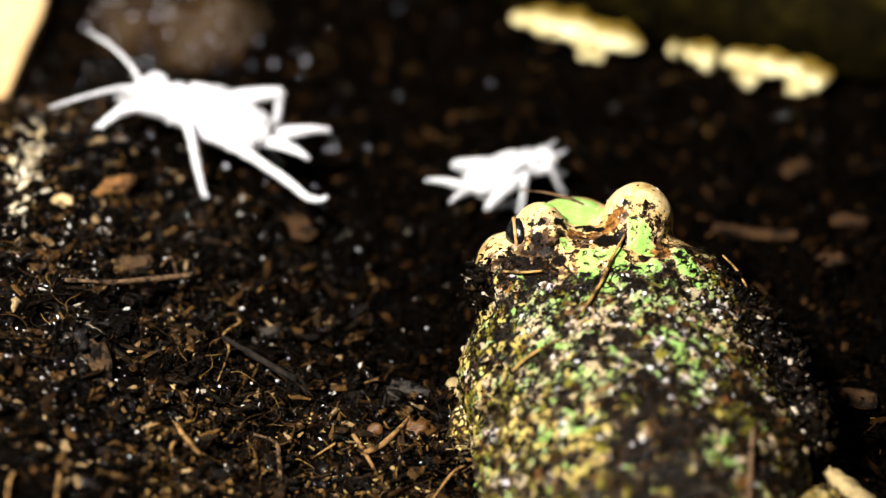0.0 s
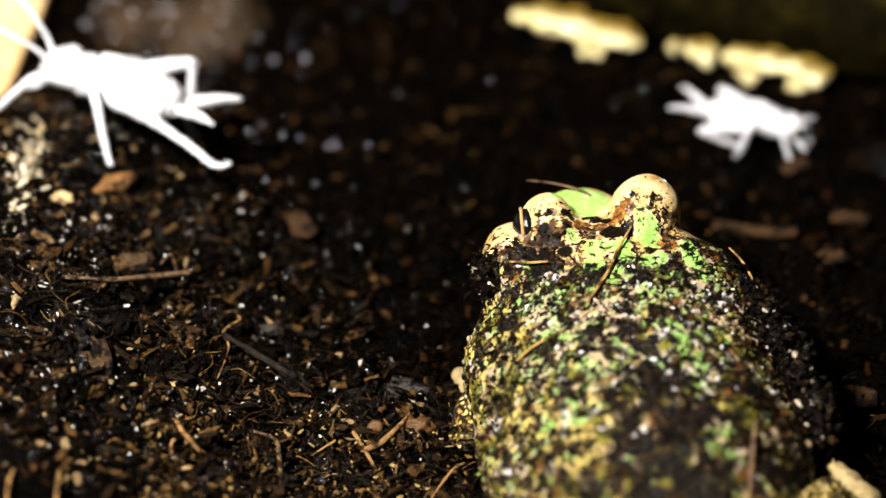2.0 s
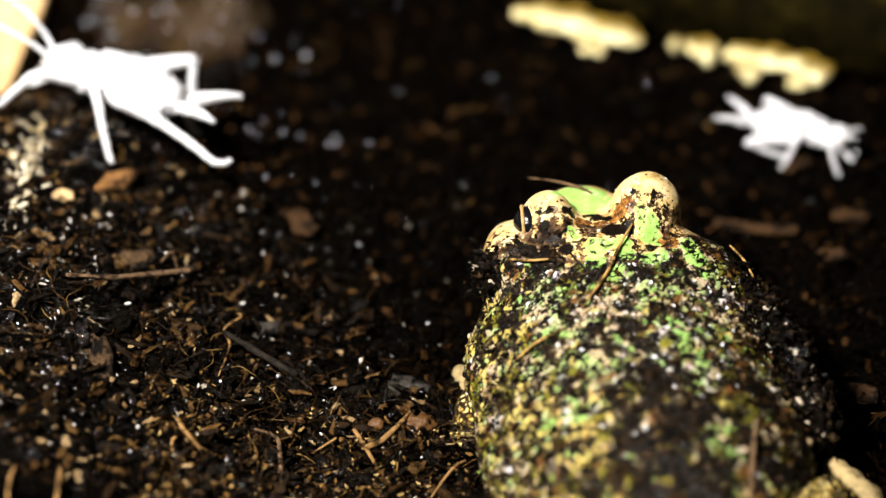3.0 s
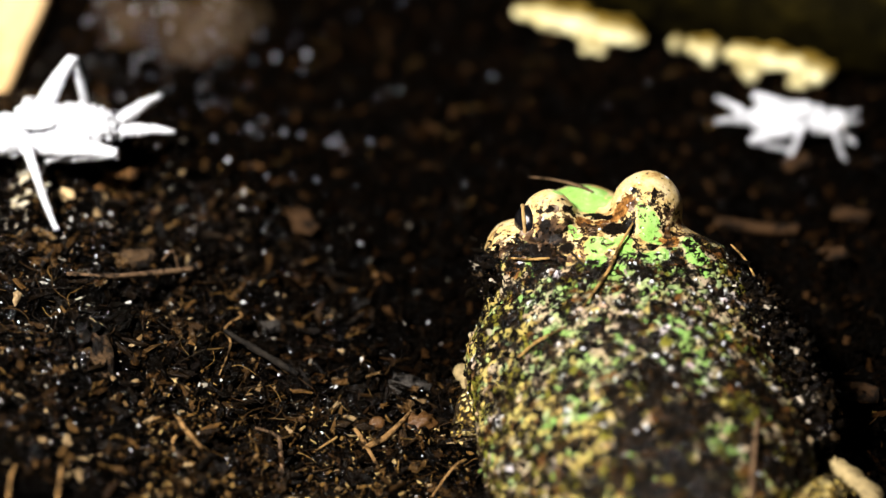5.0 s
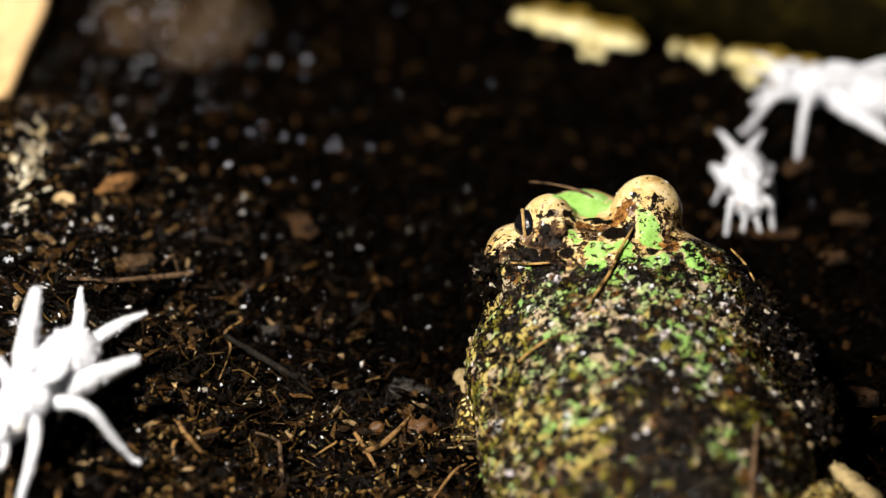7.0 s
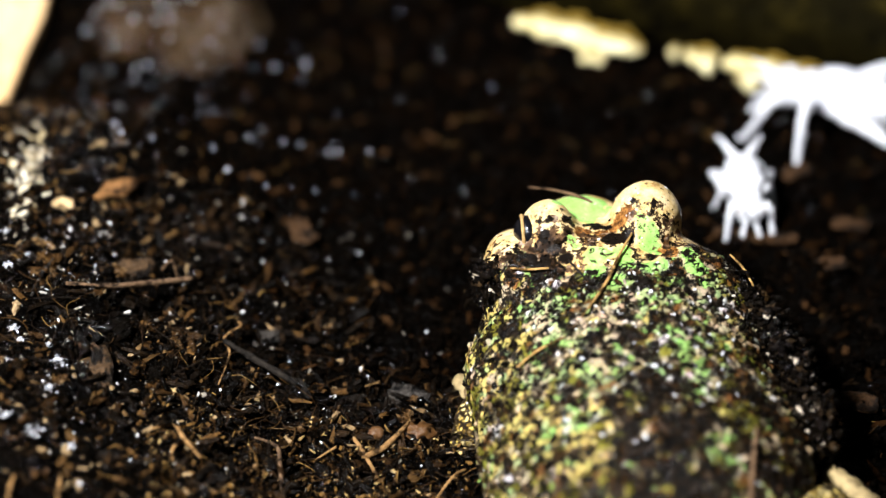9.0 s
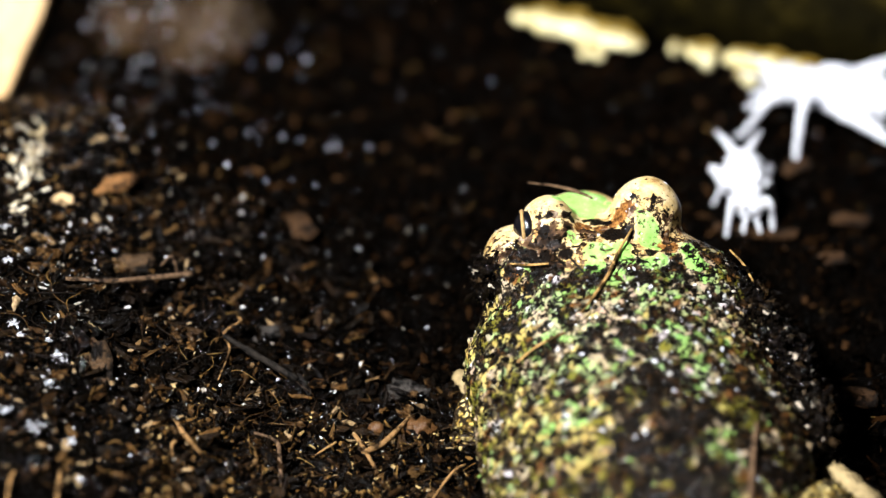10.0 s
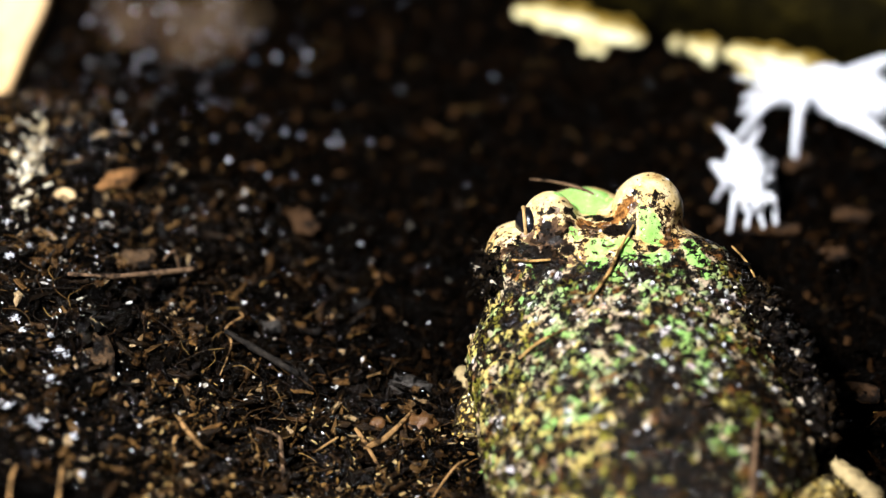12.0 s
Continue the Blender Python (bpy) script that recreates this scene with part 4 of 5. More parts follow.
def build_frog():
    frog = tagged(new("frog"), "mud-caked green and tan horned frog sitting in peat", "frog")
    frog.matrix_world = FROG_BASE
    body = new("body", warty_skin(frog_skin_shape()))
    body.parent = frog
    for s in (-1, 1):
        ex, ey, ez = (6.75, 20.4, 22.9) if s < 0 else (9.3, 22.0, 22.1)
        eye = part("eye", blob((0, 0, 0), (1.75, 2.2, 2.4), 18, 26), EYE_BLACK, frog, "glossy black eye")
        eye.matrix_basis = pose(s * ex * MM, ey * MM, ez * MM)
        axis = Vector((s * 0.97, 0.12, 0.02)).normalized()
        e1 = axis.cross(Vector((0, 0, 1))).normalized()
        e2 = e1.cross(axis)
        mid = Vector((s * ex, ey, ez)) + axis * 0.6
        ring = [tuple(mid + (e1 * math.cos(a) * 2.15 + e2 * math.sin(a) * 2.4)) for a in np.linspace(-0.9, 3.8, 14)]
        part("eyelid", tube(ring, [0.1] + [0.2] * 12 + [0.1], 10, 0.3, 3), LID, frog)
        part("front_leg", joined(tube([(s * 11, 11, 10), (s * 15.5, 7, 9), (s * 17.8, 3.8, 7.2), (s * 17.0, 7, 5), (s * 16.0, 12, 4.0)], (3, 2.9, 2.7, 2.1, 1.6), 26, 0.07, 5),
                                 tube([(s * 16.0, 11, 4.2), (s * 15.6, 14, 4.0), (s * 17.2, 16.4, 3.8)], (1.2, 1.0, 0.8), 10, 0.06, 7)), LIMB, frog)
        part("finger", tube([(s * 15.0, 8.6, 4.6), (s * 16.0, 12.2, 5.6), (s * 16.9, 15.2, 6.6), (s * 17.2, 16.2, 6.9), (s * 17.3, 16.7, 7.0)], (1.9, 1.5, 1.15, 0.95, 0.45), 14, 0.08, 8), PALE_TOE, frog, "pale rounded fingertip")
        part("hind_leg", joined(tube([(s * 8, -24, 7), (s * 14, -22, 7.5), (s * 18.5, -17.5, 6.5), (s * 18, -21, 4.8), (s * 15, -27, 4.2)], (4.4, 4.2, 2.8, 2.2, 2.0), 26, 0.07, 6),
                                tube([(s * 17, -23, 4), (s * 21, -20, 4.2), (s * 24, -17, 4.4)], (2, 1.7, 1.2), 12, 0.06, 9)), LIMB, frog)
        part("toe", tube([(s * 23, -18, 4.6), (s * 22.0, -15.0, 5.4), (s * 20.4, -11.6, 6.0), (s * 20.0, -10.6, 6.0)], (1.9, 1.5, 1.15, 0.6), 18, 0.28, 2), PALE_TOE, frog, "pale toe")
    # dirt that clings to the back
    rng = np.random.default_rng(11)
    me = body.data
    co = np.empty(len(me.vertices) * 3)
    me.vertices.foreach_get("co", co)
    co = co.reshape(-1, 3)
    dip = (np.abs(co[:, 0]) < 0.0045) & (co[:, 1] < 0.0205)
    w = np.where(co[:, 1] < 0.0095, 1.0, np.where((co[:, 1] < 0.0155) | dip, 0.33, 0.03)) * (co[:, 2] > 0.003)
    w = w * (0.25 + np.array([max(0.0, noise.noise(Vector(c) * 160)) for c in co]) * 2.5)
    w = w + 0.9 * ((co[:, 0] < -0.001) & (co[:, 1] > 0.015) & (co[:, 1] < 0.0185) & (co[:, 2] < 0.0245))
    w = w * np.where(ball_depth(co / MM, HEAD_GREEN + NAPE_GREEN) < 0, 0.1, 1.0)
    w = w / w.sum()
    pick = rng.choice(len(co), 2400, replace=False, p=w)
    size = (0.06 + 0.34 * rng.random(len(pick)) ** 2.6) * MM
    part("clinging_dirt", crumbs(co[pick], size, 1.2, rng), DIRT, frog, "wet soil crumbs stuck to the back", smooth=False)
    bpy.data.objects["clinging_dirt"]["kind"] = "stuff"

    # white specks painted as wet highlights, clustered on the middle of the back
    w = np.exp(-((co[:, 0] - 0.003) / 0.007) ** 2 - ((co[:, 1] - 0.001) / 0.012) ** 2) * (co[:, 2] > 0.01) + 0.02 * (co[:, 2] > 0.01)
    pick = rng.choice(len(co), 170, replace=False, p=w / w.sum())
    part("powder_specks", crumbs(co[pick], (0.05 + 0.2 * rng.random(len(pick)) ** 2.2) * MM, 0.8, rng), DUST_AND_GLINT, frog, "white specks standing in for glints on the wet back", smooth=False)
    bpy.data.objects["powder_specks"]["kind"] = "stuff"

    def stalk(name, pts, radii, mat, label):
        part(name, tube(pts, radii, 7, 0.1, 3), mat, frog, label)

    stalk("stuck_straw", [(4.7, 16.3, 23.5), (2.5, 12.9, 23.3), (0.3, 9.1, 22.9), (-1.9, 6.2, 22.6), (-3.8, 4.0, 22.3)], (0.12, 0.17, 0.19, 0.17, 0.1), PALE_STRAW, "thin orange straw stuck to the back")
    stalk("stuck_straw", [(-11.9, 1.1, 19.2), (-9.4, 1.7, 20.5), (-6.1, 1.8, 21.7)], (0.1, 0.15, 0.12), PALE_STRAW, "thin orange straw stuck to the back")
    stalk("stuck_straw", [(-9.9, 15.0, 22.6), (-7.9, 14.0, 22.7), (-5.7, 13.3, 22.9)], (0.12, 0.17, 0.12), PALE_STRAW, "thin orange straw stuck behind the eye")
    stalk("stuck_straw", [(-3.3, 13.6, 23.3), (-2.3, 10.8, 23.0), (-1.3, 9.1, 22.8)], (0.1, 0.15, 0.1), DARK_TWIG, "thin dark straw stuck to the back")
    stalk("stuck_straw", [(15.4, 13.4, 20.2), (16.6, 11.0, 19.2), (17.3, 8.0, 17.4)], (0.1, 0.15, 0.1), PALE_STRAW, "thin pale straw sticking off the shoulder")
    stalk("stuck_straw", [(-5.0, 30.0, 22.9), (-2.4, 28.6, 22.9), (0.3, 26.7, 22.7), (1.7, 25.0, 22.6)], (0.07, 0.14, 0.22, 0.16), TWIG, "thin brown straw on the snout")
    stalk("stuck_straw", [(8.2, -24.0, 14.6), (9.7, -19.3, 16.5), (11.5, -14.2, 17.4)], (0.26, 0.3, 0.2), TWIG, "flat tan straw stuck to the back")

    def lumps(name, x, y, z, r, seed, label):
        """A clod of wet crumbs pressed on the skin."""
        lr = np.random.default_rng(seed)
        k = 340
        places = (lr.normal(0, 0.5, (k, 3)) * np.array((r, r * 1.1, r))) * MM
        core = blob((0, 0, 0), (0.62 * r, 0.68 * r, 0.62 * r), 12, 16, 0.5 * r, 0.6 * r, seed)
        ob = part(name, joined(core, crumbs(places, (0.08 + 0.34 * lr.random(k) ** 4) * r * 0.5 * MM, 1.6, lr)), LUMP, frog, label, smooth=False)
        ob["kind"] = "stuff"
        ob.matrix_basis = pose(x * MM, y * MM, z * MM)

    lumps("soil_lump", -11.9, 17.0, 21.2, 2.0, 1, "black wet soil lump behind the jaw")
    lumps("soil_lump", -12.2, 15.0, 19.6, 2.0, 2, "black wet soil lump behind the jaw")
    for k, (x, y, z, r) in enumerate(((14.2, 12.0, 18.4, 1.2), (16.2, 8.6, 17.4, 1.6), (17.2, 5, 16.4, 2.0), (18.2, 1.5, 15.2, 2.2), (19.2, -2, 13.6, 2.2), (19.6, -6, 12, 2.2), (19.0, -10, 10.5, 2.0))):
        lumps("soil_lump", x, y, z, r, 11 + k, "black wet soil lump on the flank")
    return frog


# ---- the crickets ----
def along(p, d, up=(0, 0, 1)):
    """A pose at p (m) whose +Y axis points along d."""
    y = Vector(d).normalized()
    x = y.cross(Vector(up)).normalized()
    z = x.cross(y)
    return Matrix.Translation(p) @ Matrix((x, y, z)).transposed().to_4x4()


def dusty(shape, n, seed, size):
    """A shape (m) with loose powder grains of about size mm stuck all over it."""
    verts, faces = shape
    rng = np.random.default_rng(seed)
    places = np.array(verts, float)[rng.choice(len(verts), n)]
    return joined(shape, crumbs(places, size * (0.35 + 0.9 * rng.random(n) ** 2) * MM, 0.9, rng))


def build_cricket(label, s, leg_size=1.0, feeler=1.0):
    """A cricket 22 mm long at s = 1, head along +Y, with legs and feelers that can be turned at their roots."""
    c = tagged(new("cricket"), label, "cricket", "powdered crickets")
    k = s

    def sc(pts):
        return [(x * k, y * k, z * k) for x, y, z in pts]

    def ringed(d):
        return (1 - 0.30 * max(0.0, -d[1]) ** 1.5) * (1 + 0.03 * math.sin(30 * d[1]))
    part("abdomen", dusty(blob((0, -3.2 * k, 4.5 * k), (3.7 * k, 7.2 * k, 3.2 * k), 44, 30, 0.3 * k, 1.2, 1, ringed), 420, 1, 0.26 * k), POWDER, c)
    part("thorax", dusty(blob((0, 4.5 * k, 4.7 * k), (2.8 * k, 3.2 * k, 2.6 * k), 22, 26, 0.35 * k, 1.0, 2), 180, 2, 0.24 * k), POWDER, c)
    part("head", dusty(blob((0, 8.7 * k, 4.4 * k), (2.5 * k, 2.0 * k, 2.5 * k), 22, 26, 0.3 * k, 1.0, 3), 130, 3, 0.22 * k), POWDER, c)
    for sd in (-1, 1):
        part("eye", blob((sd * 2.1 * k, 9.6 * k, 5.1 * k), (0.6 * k, 0.7 * k, 0.8 * k), 10, 12), GREY_EYE, c, "dull grey eye")
        part("wing_pad", blob((sd * 1.5 * k, 1.4 * k, 7.0 * k), (1.4 * k, 2.5 * k, 0.6 * k), 14, 16, 0.2 * k, 1.0, 4), POWDER, c)
        part("palp", tube(sc([(sd * 0.8, 9.8, 2.6), (sd * 1.4, 11.2, 1.6), (sd * 1.5, 12.4, 1.0)]), (0.4 * k, 0.42 * k, 0.3 * k), 8, 0.1), POWDER, c)
        part("cercus", dusty(tube(sc([(sd * 1.1, -8.8, 4.4), (sd * 2.1, -10.8, 5.1), (sd * 3.3, -12.9, 5.6), (sd * 4.2, -14.6, 5.7)]), (0.85 * k, 0.72 * k, 0.5 * k, 0.2 * k), 10, 0.12, 2), 60, 4, 0.14 * k), POWDER, c)
        feel = part("antenna", tube(sc([(0, 0, 0), (sd * 0.3, 3.5 * feeler, 0.5 * feeler), (sd * 0.5, 8.5 * feeler, 0.2 * feeler), (sd * 0.2, 14 * feeler, -0.9 * feeler)]), (0.34 * k, 0.26 * k, 0.2 * k, 0.1 * k), 7, 0.14), POWDER, c)
        feel.matrix_basis = along(Vector((sd * 0.9, 10.2, 5.6)) * k * MM, (sd * 0.3, 1, 0.35))
        for name, y, pts in (("front_leg", 6.0, [(0, 0, 0), (1.9, 2.0, 1.0), (3.3, 3.8, 0.9), (4.2, 6.0, -1.8), (4.7, 7.8, -4.2), (5.0, 8.9, -4.6)]),
                             ("middle_leg", 3.2, [(0, 0, 0), (2.6, -1.6, 1.6), (4.6, -3.0, 1.2), (6.2, -5.0, -2.0), (7.2, -6.6, -4.4), (7.9, -7.4, -4.8)])):
            leg = part(name, dusty(tube(sc([(sd * a * leg_size, b * leg_size, c2) for a, b, c2 in pts]), (0.72 * k, 0.78 * k, 0.6 * k, 0.45 * k, 0.34 * k, 0.22 * k), 10, 0.14, 5), 70, 5, 0.13 * k), POWDER, c)
            leg.matrix_basis = pose(sd * 1.8 * k * MM, y * k * MM, 3.6 * k * MM)
        femur = part("hind_leg", dusty(tube(sc([(0, 0, 0), (0, 2.6, 0.2), (0, 6.2, 0.3), (0, 9.7, 0)]), (0.95 * k, 1.35 * k, 1.0 * k, 0.62 * k), 14, 0.08, 6), 90, 6, 0.15 * k), POWDER, c)
        femur.matrix_basis = along(Vector((sd * 2.5, 1.2, 4.2)) * k * MM, (sd * 0.7, -0.5, 0.5))
        shin = part("shin", dusty(joined(tube(sc([(0, 0, 0), (0, 4.5, 0.2), (0, 8.6, 0)]), (0.62 * k, 0.52 * k, 0.42 * k), 10, 0.12, 7),
                                         tube(sc([(0, 8.4, 0), (0, 9.8, 0.8), (0, 10.6, 1.9)]), (0.38 * k, 0.32 * k, 0.22 * k), 8, 0.1, 8)), 70, 7, 0.13 * k), POWDER, femur)
        shin.matrix_basis = pose(0, 9.5 * k * MM, 0, -140)
    return c


GREY_EYE = plain("dull_eye", (0.45, 0.43, 0.42), 0.7, 0.2, 800, 0.3)

FROG_BASE = pose(0.02244, -0.041632, -0.00413, 0, -6, 9) @ Matrix.Scale(1.02, 4)

build_ground()
build_tank()
build_far_things()
build_litter()
build_pieces()
build_glints()
build_loose_bits()
FROG = build_frog()
CRICKET_A = build_cricket("large white powdered cricket walking on the peat", 1.02, 1.0, 0.8)
CRICKET_B = build_cricket("small white powdered cricket on the peat", 0.70, 0.52, 0.2)
CRICKET_C = build_cricket("large white powdered cricket beside the log", 1.05, 0.75, 0.25)


# ---- what moves ----
def ground_pose(x, y, heading, lift=1.0):
    """A pose on the peat, tilted with the slope of the bank."""
    gx, gy = (bank_z(x + 3, y) - bank_z(x - 3, y)) / 6 * 0.5, (bank_z(x, y + 3) - bank_z(x, y - 3)) / 6 * 0.5
    fx, fy = -math.sin(radians(heading)), math.cos(radians(heading))
    return along(Vector((x, y, bank_z(x, y) + 0.8 + lift)) * MM, (fx, fy, gx * fx + gy * fy), (-gx, -gy, 1))


def frog_pose(dx, dy, dz, rx, ry, rz):
    return FROG_BASE @ pose(dx * MM, dy * MM, dz * MM, rx, ry, rz)


PATH_A = [(0, -31.1, 11.8, 72), (0.2, -31.3, 13.3, 73), (0.4, -33.5, 13.4, 70), (0.5, -34.8, 13.4, 66), (0.6, -35.7, 12.9, 65), (0.7, -36.6, 13.1, 66), (0.8, -37.1, 13.8, 65), (0.9, -38.3, 12.9, 66),
          (1, -41, 10.4, 71), (1.2, -41.6, 11.4, 68), (1.4, -42.1, 11.7, 68), (2.5, -42.2, 11.5, 68), (3.2, -42.2, 11.7, 68), (3.8, -45.4, 4.2, 80), (4.3, -48.2, 1.2, 93), (4.8, -51.1, 2.3, 102),
          (5, -49.5, -2.6, 106), (5.2, -49.7, -7.1, 118), (5.3, -49.8, -8.4, 128), (5.4, -49.9, -11.5, 136), (5.5, -50, -13.8, 143), (5.7, -48.8, -17.5, 135), (5.8, -48.2, -23.1, 125), (5.9, -47.5, -24.6, 115),
          (6, -47.2, -25.7, 110), (6.1, -46.1, -28.1, 110), (6.2, -46.5, -31.3, 118), (6.3, -46.9, -34.1, 128), (6.5, -45.4, -38.6, 147), (6.6, -45.4, -43, 150), (6.8, -47, -42.5, 152), (7, -44.5, -50, 157),
          (7.2, -44.8, -52.5, 157),
          (7.7, -44.5, -59, 160), (8.2, -54, -68, 152), (8.7, -66, -78, 145), (12, -75, -86, 145)]
PATH_B = [(0, 8.1, 10.2, -58), (0.2, 12.7, 13.5, -59), (0.4, 19.3, 19.1, -56), (0.6, 26.5, 22.9, -69), (0.8, 29.5, 25.9, -78), (1.2, 29.9, 26.1, -79), (1.4, 32.2, 24.5, -87),
          (1.5, 34.0, 25.0, -92), (1.8, 35.7, 25.0, -95), (2, 41, 23.1, -112), (2.2, 42.9, 22.4, -115), (2.4, 45.6, 20.3, -120), (2.5, 46.8, 20.1, -119), (3.2, 46.8, 19.7, -110),
          (4.8, 46.5, 21.7, -97), (5.5, 47, 21.5, -94), (6, 46.7, 21.7, -90), (6.1, 47.9, 19.3, -132), (6.2, 42.7, 15, -170), (6.3, 40.2, 11.1, -180), (6.4, 39.3, 8.6, -180), (12, 39.4, 8.4, -178)]
PATH_C = [(0, 105.1, 52.2, 95), (5.8, 99.7, 49.1, 100), (6.0, 79.8, 41.2, 105), (6.1, 59.7, 29.3, 90), (6.2, 55.1, 27.3, 70), (9, 54.6, 27.2, 71), (12, 53.1, 25.5, 76)]


def key_hind(cricket, side, rows):
    """rows: seconds, the direction of the thigh and the bend of the knee in degrees."""
    legs = [o for o in cricket.children if o.name.split(".")[0] == "hind_leg"]
    femur = legs[0] if side < 0 else legs[1]
    at = femur.matrix_basis.translation.copy()
    shin = femur.children[0]
    knee = shin.matrix_basis.translation.copy()
    walk(femur, [(t, along(at, d)) for t, d, bend in rows])
    walk(shin, [(t, Matrix.Translation(knee) @ pose(0, 0, 0, -bend)) for t, d, bend in rows])


def key_antenna(cricket, side, rows):
    """rows: seconds and the direction in which the feeler points."""
    feel = [o for o in cricket.children if o.name.split(".")[0] == "antenna"][0 if side < 0 else 1]
    at = feel.matrix_basis.translation.copy()
    walk(feel, [(t, along(at, d)) for t, d in rows])


def key_steps(cricket, spans, yaws=()):
    """The four small legs swing while the cricket walks within the spans; yaws: seconds and the turn of the left middle leg."""
    legs = [o for o in cricket.children if o.name.split(".")[0] in ("front_leg", "middle_leg")]
    for n, leg in enumerate(legs):
        base = leg.matrix_basis.copy()
        turn = yaws if n == 2 else ()

        def at(t, swing):
            yaw = float(np.interp(t, [r[0] for r in turn], [r[1] for r in turn])) if turn else 0.0
            return base @ pose(0, 0, 0, 0, 0, yaw + swing)
        rows = [(0.0, at(0, 0))]
        for a, b in spans:
            t, k = a, n
            rows += [(round(a - 0.1, 2), at(a - 0.1, 0))] if a - 0.1 > rows[-1][0] else []
            while t < b:
                if t > rows[-1][0]:
                    rows.append((round(t, 2), at(t, 10 if k % 2 else -10)))
                t, k = t + 0.2, k + 1
            rows.append((round(t, 2), at(t, 0)))
        rows.append((12.0, at(12, 0)))
        walk(leg, rows)


# seconds at which each clump falls off the large cricket, where it lies, its size
CLUMPS = [(6.3, -45, -20.8, 0.55), (6.2, -40.4, -14.1, 0.3), (6.7, -44.2, -40, 0.9), (6.8, -43.5, -40.6, 0.6), (6.6, -45.3, -38.2, 0.5), (7.3, -45.4, -52.7, 1.0), (7.1, -44.7, -45.2, 0.7), (7.2, -48.9, -50.1, 0.8), (6.6, -50, -33.5, 0.9), (6.6, -48.8, -36.9, 0.6), (7.5, -41.7, -52, 0.7), (6.0, -53.4, -14.3, 0.5), (6.3, -51.9, -22.7, 0.7), (6.1, -50.4, -17.8, 0.4), (7.6, -39.9, -58.4, 0.5)]


def build_clumps():
    made = []
    for k, (t, x, y, r) in enumerate(CLUMPS):
        lr = np.random.default_rng(50 + k)
        places = lr.normal(0, 0.45, (40, 3)) * np.array((r, r, 0.15 * r)) * MM
        ob = thing("powder_clump", crumbs(places, (0.06 + 0.2 * lr.random(40) ** 2) * r * 0.7 * MM, 0.8, lr, 0.6), DUST_AND_GLINT, "small clump of white powder shed by a cricket", "powder", "powder clumps", smooth=False)
        made.append(ob)
    return made


POWDER_CLUMPS = build_clumps()


def cricket_at(t):
    rows = np.array(PATH_A)
    return [float(np.interp(t, rows[:, 0], rows[:, c])) for c in (1, 2)]


def key_clumps():
    for ob, (t, x, y, r) in zip(POWDER_CLUMPS, CLUMPS):
        rows = []
        for u in [row[0] for row in PATH_A if row[0] < t - 0.25] + [t - 0.2]:
            cx, cy = cricket_at(u)
            rows.append((round(u, 2), pose(cx * MM, cy * MM, (ground_z(cx, cy) + 4.5) * MM)))
        rest = lay(x, y, 0.9)
        walk(ob, rows + [(round(t, 2), rest), (12.0, rest)])


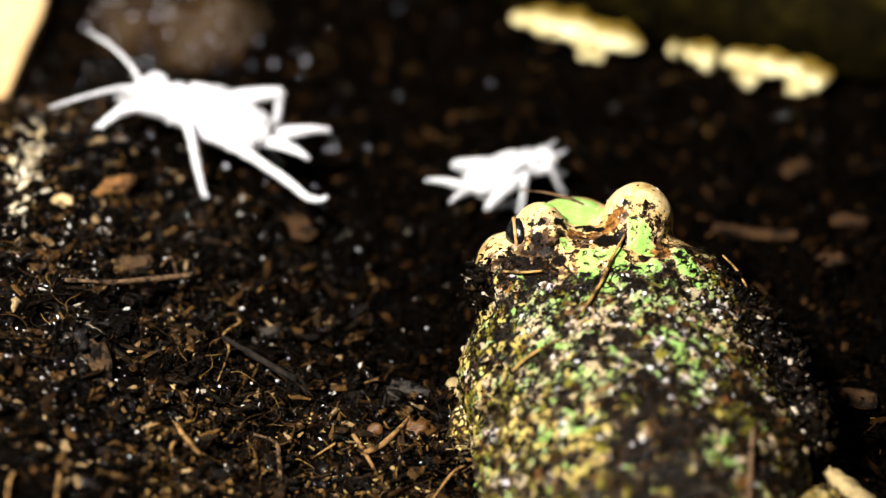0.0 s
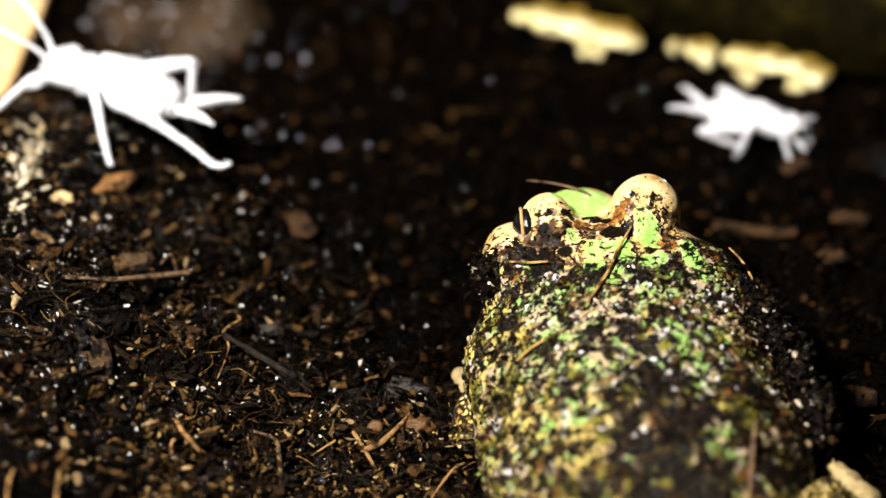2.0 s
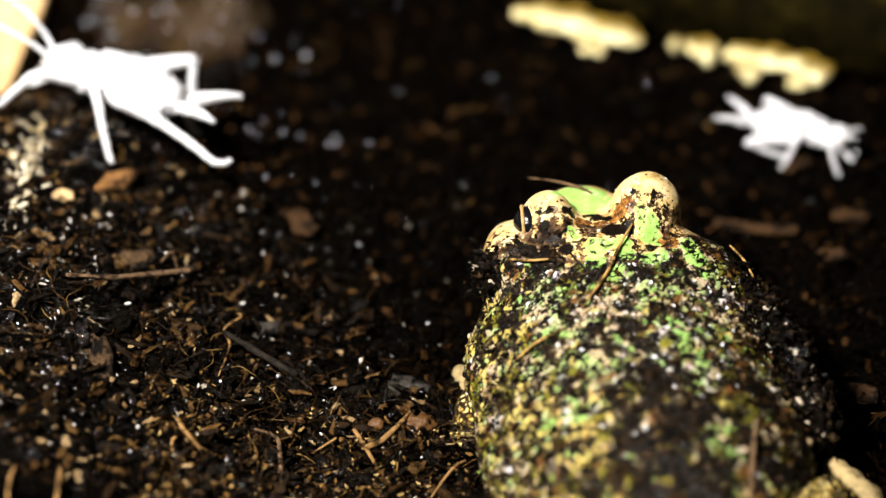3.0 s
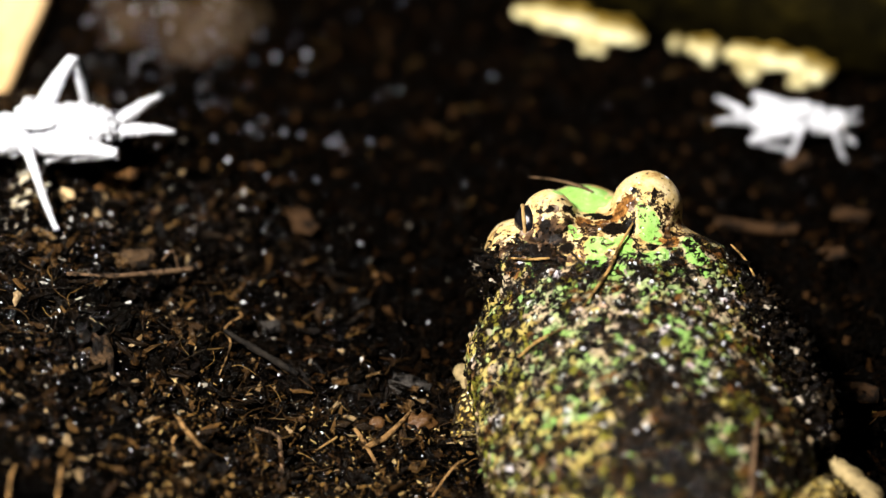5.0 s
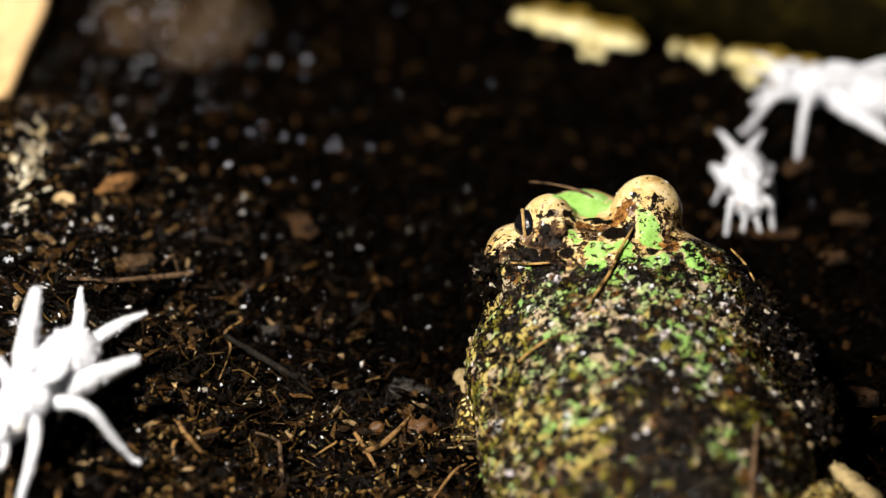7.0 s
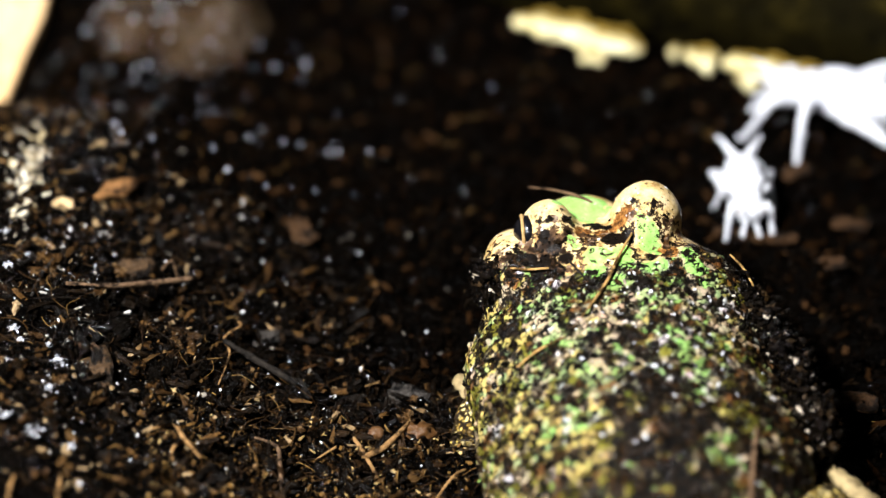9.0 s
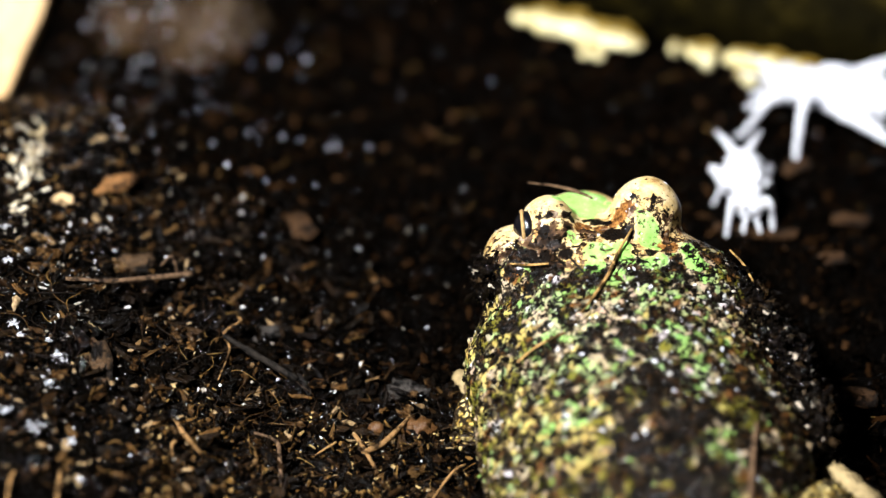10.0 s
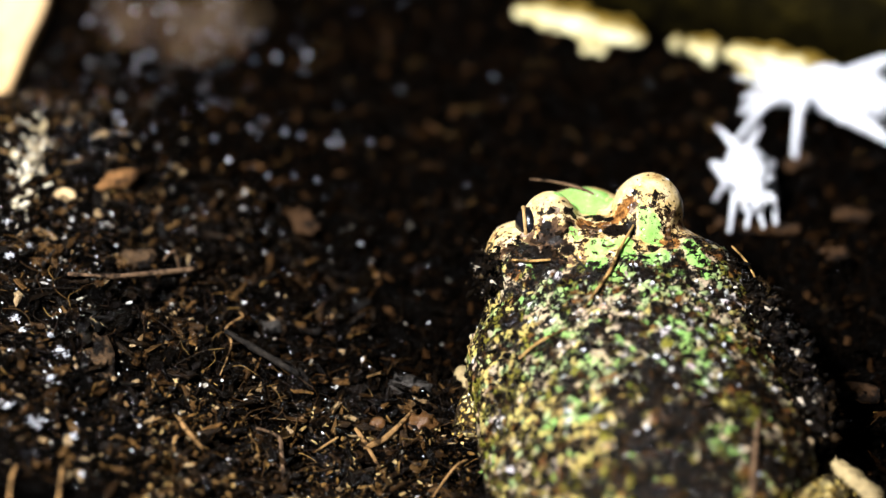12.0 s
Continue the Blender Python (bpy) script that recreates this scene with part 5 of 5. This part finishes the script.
def motions():
    walk(FROG, [(0, frog_pose(-0.6, -0.4, -0.4, 0, 0, 1)), (0.4, frog_pose(-0.6, -0.4, -0.4, 0, 0, 1)), (0.5, frog_pose(-0.5, 0.7, 0.5, 2.5, 4.5, 1)),
                (0.6, frog_pose(-0.6, 2.2, 1.8, 8, 13, 2)), (0.7, frog_pose(0, 0.5, 0.4, 2, 2, 0.5)), (0.8, frog_pose(0, 0, 0.1, 0.3, 0, 0)), (1.5, frog_pose(0, 0, 0, 0, 0, 0)),
                (6, frog_pose(0, 0, 0, 0, 0, 0)), (12, frog_pose(0, 0, -0.2, -0.3, 0, 0))])
    walk(CRICKET_A, [(t, ground_pose(x, y, h)) for t, x, y, h in PATH_A])
    walk(CRICKET_B, [(t, ground_pose(x, y, h)) for t, x, y, h in PATH_B])
    walk(CRICKET_C, [(t, ground_pose(x, y, h)) for t, x, y, h in PATH_C])
    trail, tucked = (-0.2, -0.97, -0.1), (-0.5, -0.86, 0.12)
    key_hind(CRICKET_A, -1, [(0, trail, 8), (3.2, trail, 8), (4.0, (-0.6, -0.75, 0.25), 70), (4.4, (-0.7, -0.65, 0.2), 125), (4.8, tucked, 170), (12, tucked, 170)])
    arched, raised = (0.30, -0.80, 0.36), (0.15, -0.5, 0.85)
    key_hind(CRICKET_A, 1, [(0, arched, 112), (3.2, arched, 112), (4.0, (0.5, -0.5, 0.7), 115), (4.8, raised, 135), (7.4, raised, 135), (8.0, (0.64, -0.71, -0.05), 150), (12, (0.64, -0.71, -0.05), 150)])
    key_antenna(CRICKET_A, -1, [(0, (-0.6, 0.8, -0.2)), (0.2, (-0.5, 0.85, 0)), (0.4, (-0.1, 0.9, 0.5)), (0.6, (0, 0.9, 0.45)), (0.8, (-0.8, 0.6, -0.2)), (1.0, (-0.3, 0.9, -0.2)), (1.3, (-0.2, 0.9, 0.4)), (3.2, (-0.2, 0.9, 0.4)),
                                (4.0, (-0.6, 0.8, 0.2)), (4.8, (-0.95, 0.1, -0.25)), (5.3, (-0.8, 0.5, -0.2)), (5.8, (-0.75, -0.2, -0.1)), (6.0, (-0.95, -0.15, -0.2)), (6.5, (-0.65, 0.75, -0.15)), (7.0, (-0.2, 0.95, 0)), (12, (-0.2, 0.95, 0))])
    key_antenna(CRICKET_A, 1, [(0, (0.4, 0.8, 0.2)), (0.9, (0.5, 0.8, 0.4)), (1.0, (0.85, 0.3, 0.6)), (1.3, (0.3, 0.8, 0.6)), (4.0, (0.3, 0.9, 0.3)), (12, (0.3, 0.9, 0.2))])
    for side in (-1, 1):
        back = (-0.35, -0.88, 0.16) if side < 0 else (0.35, -0.9, -0.12)
        low = (side * 0.3, -0.88, -0.22)
        key_hind(CRICKET_B, side, [(0, back, 150), (6.0, back, 150), (6.3, low, 160), (12, low, 160)])
        reach = (-0.5, -0.86, -0.08) if side < 0 else (0.45, -0.8, 0.3)
        key_hind(CRICKET_C, side, [(0, reach, 12 if side < 0 else 40), (12, reach, 12 if side < 0 else 40)])
    key_clumps()
    key_steps(CRICKET_A, [(0, 1.2), (3.4, 8.6)], [(0, 0), (3.4, 0), (4.6, -22), (12, -22)])
    key_steps(CRICKET_B, [(0, 0.9), (1.3, 2.6), (5.9, 6.5)])
    key_steps(CRICKET_C, [(5.8, 6.3)], [(0, -50), (12, -50)])


motions()
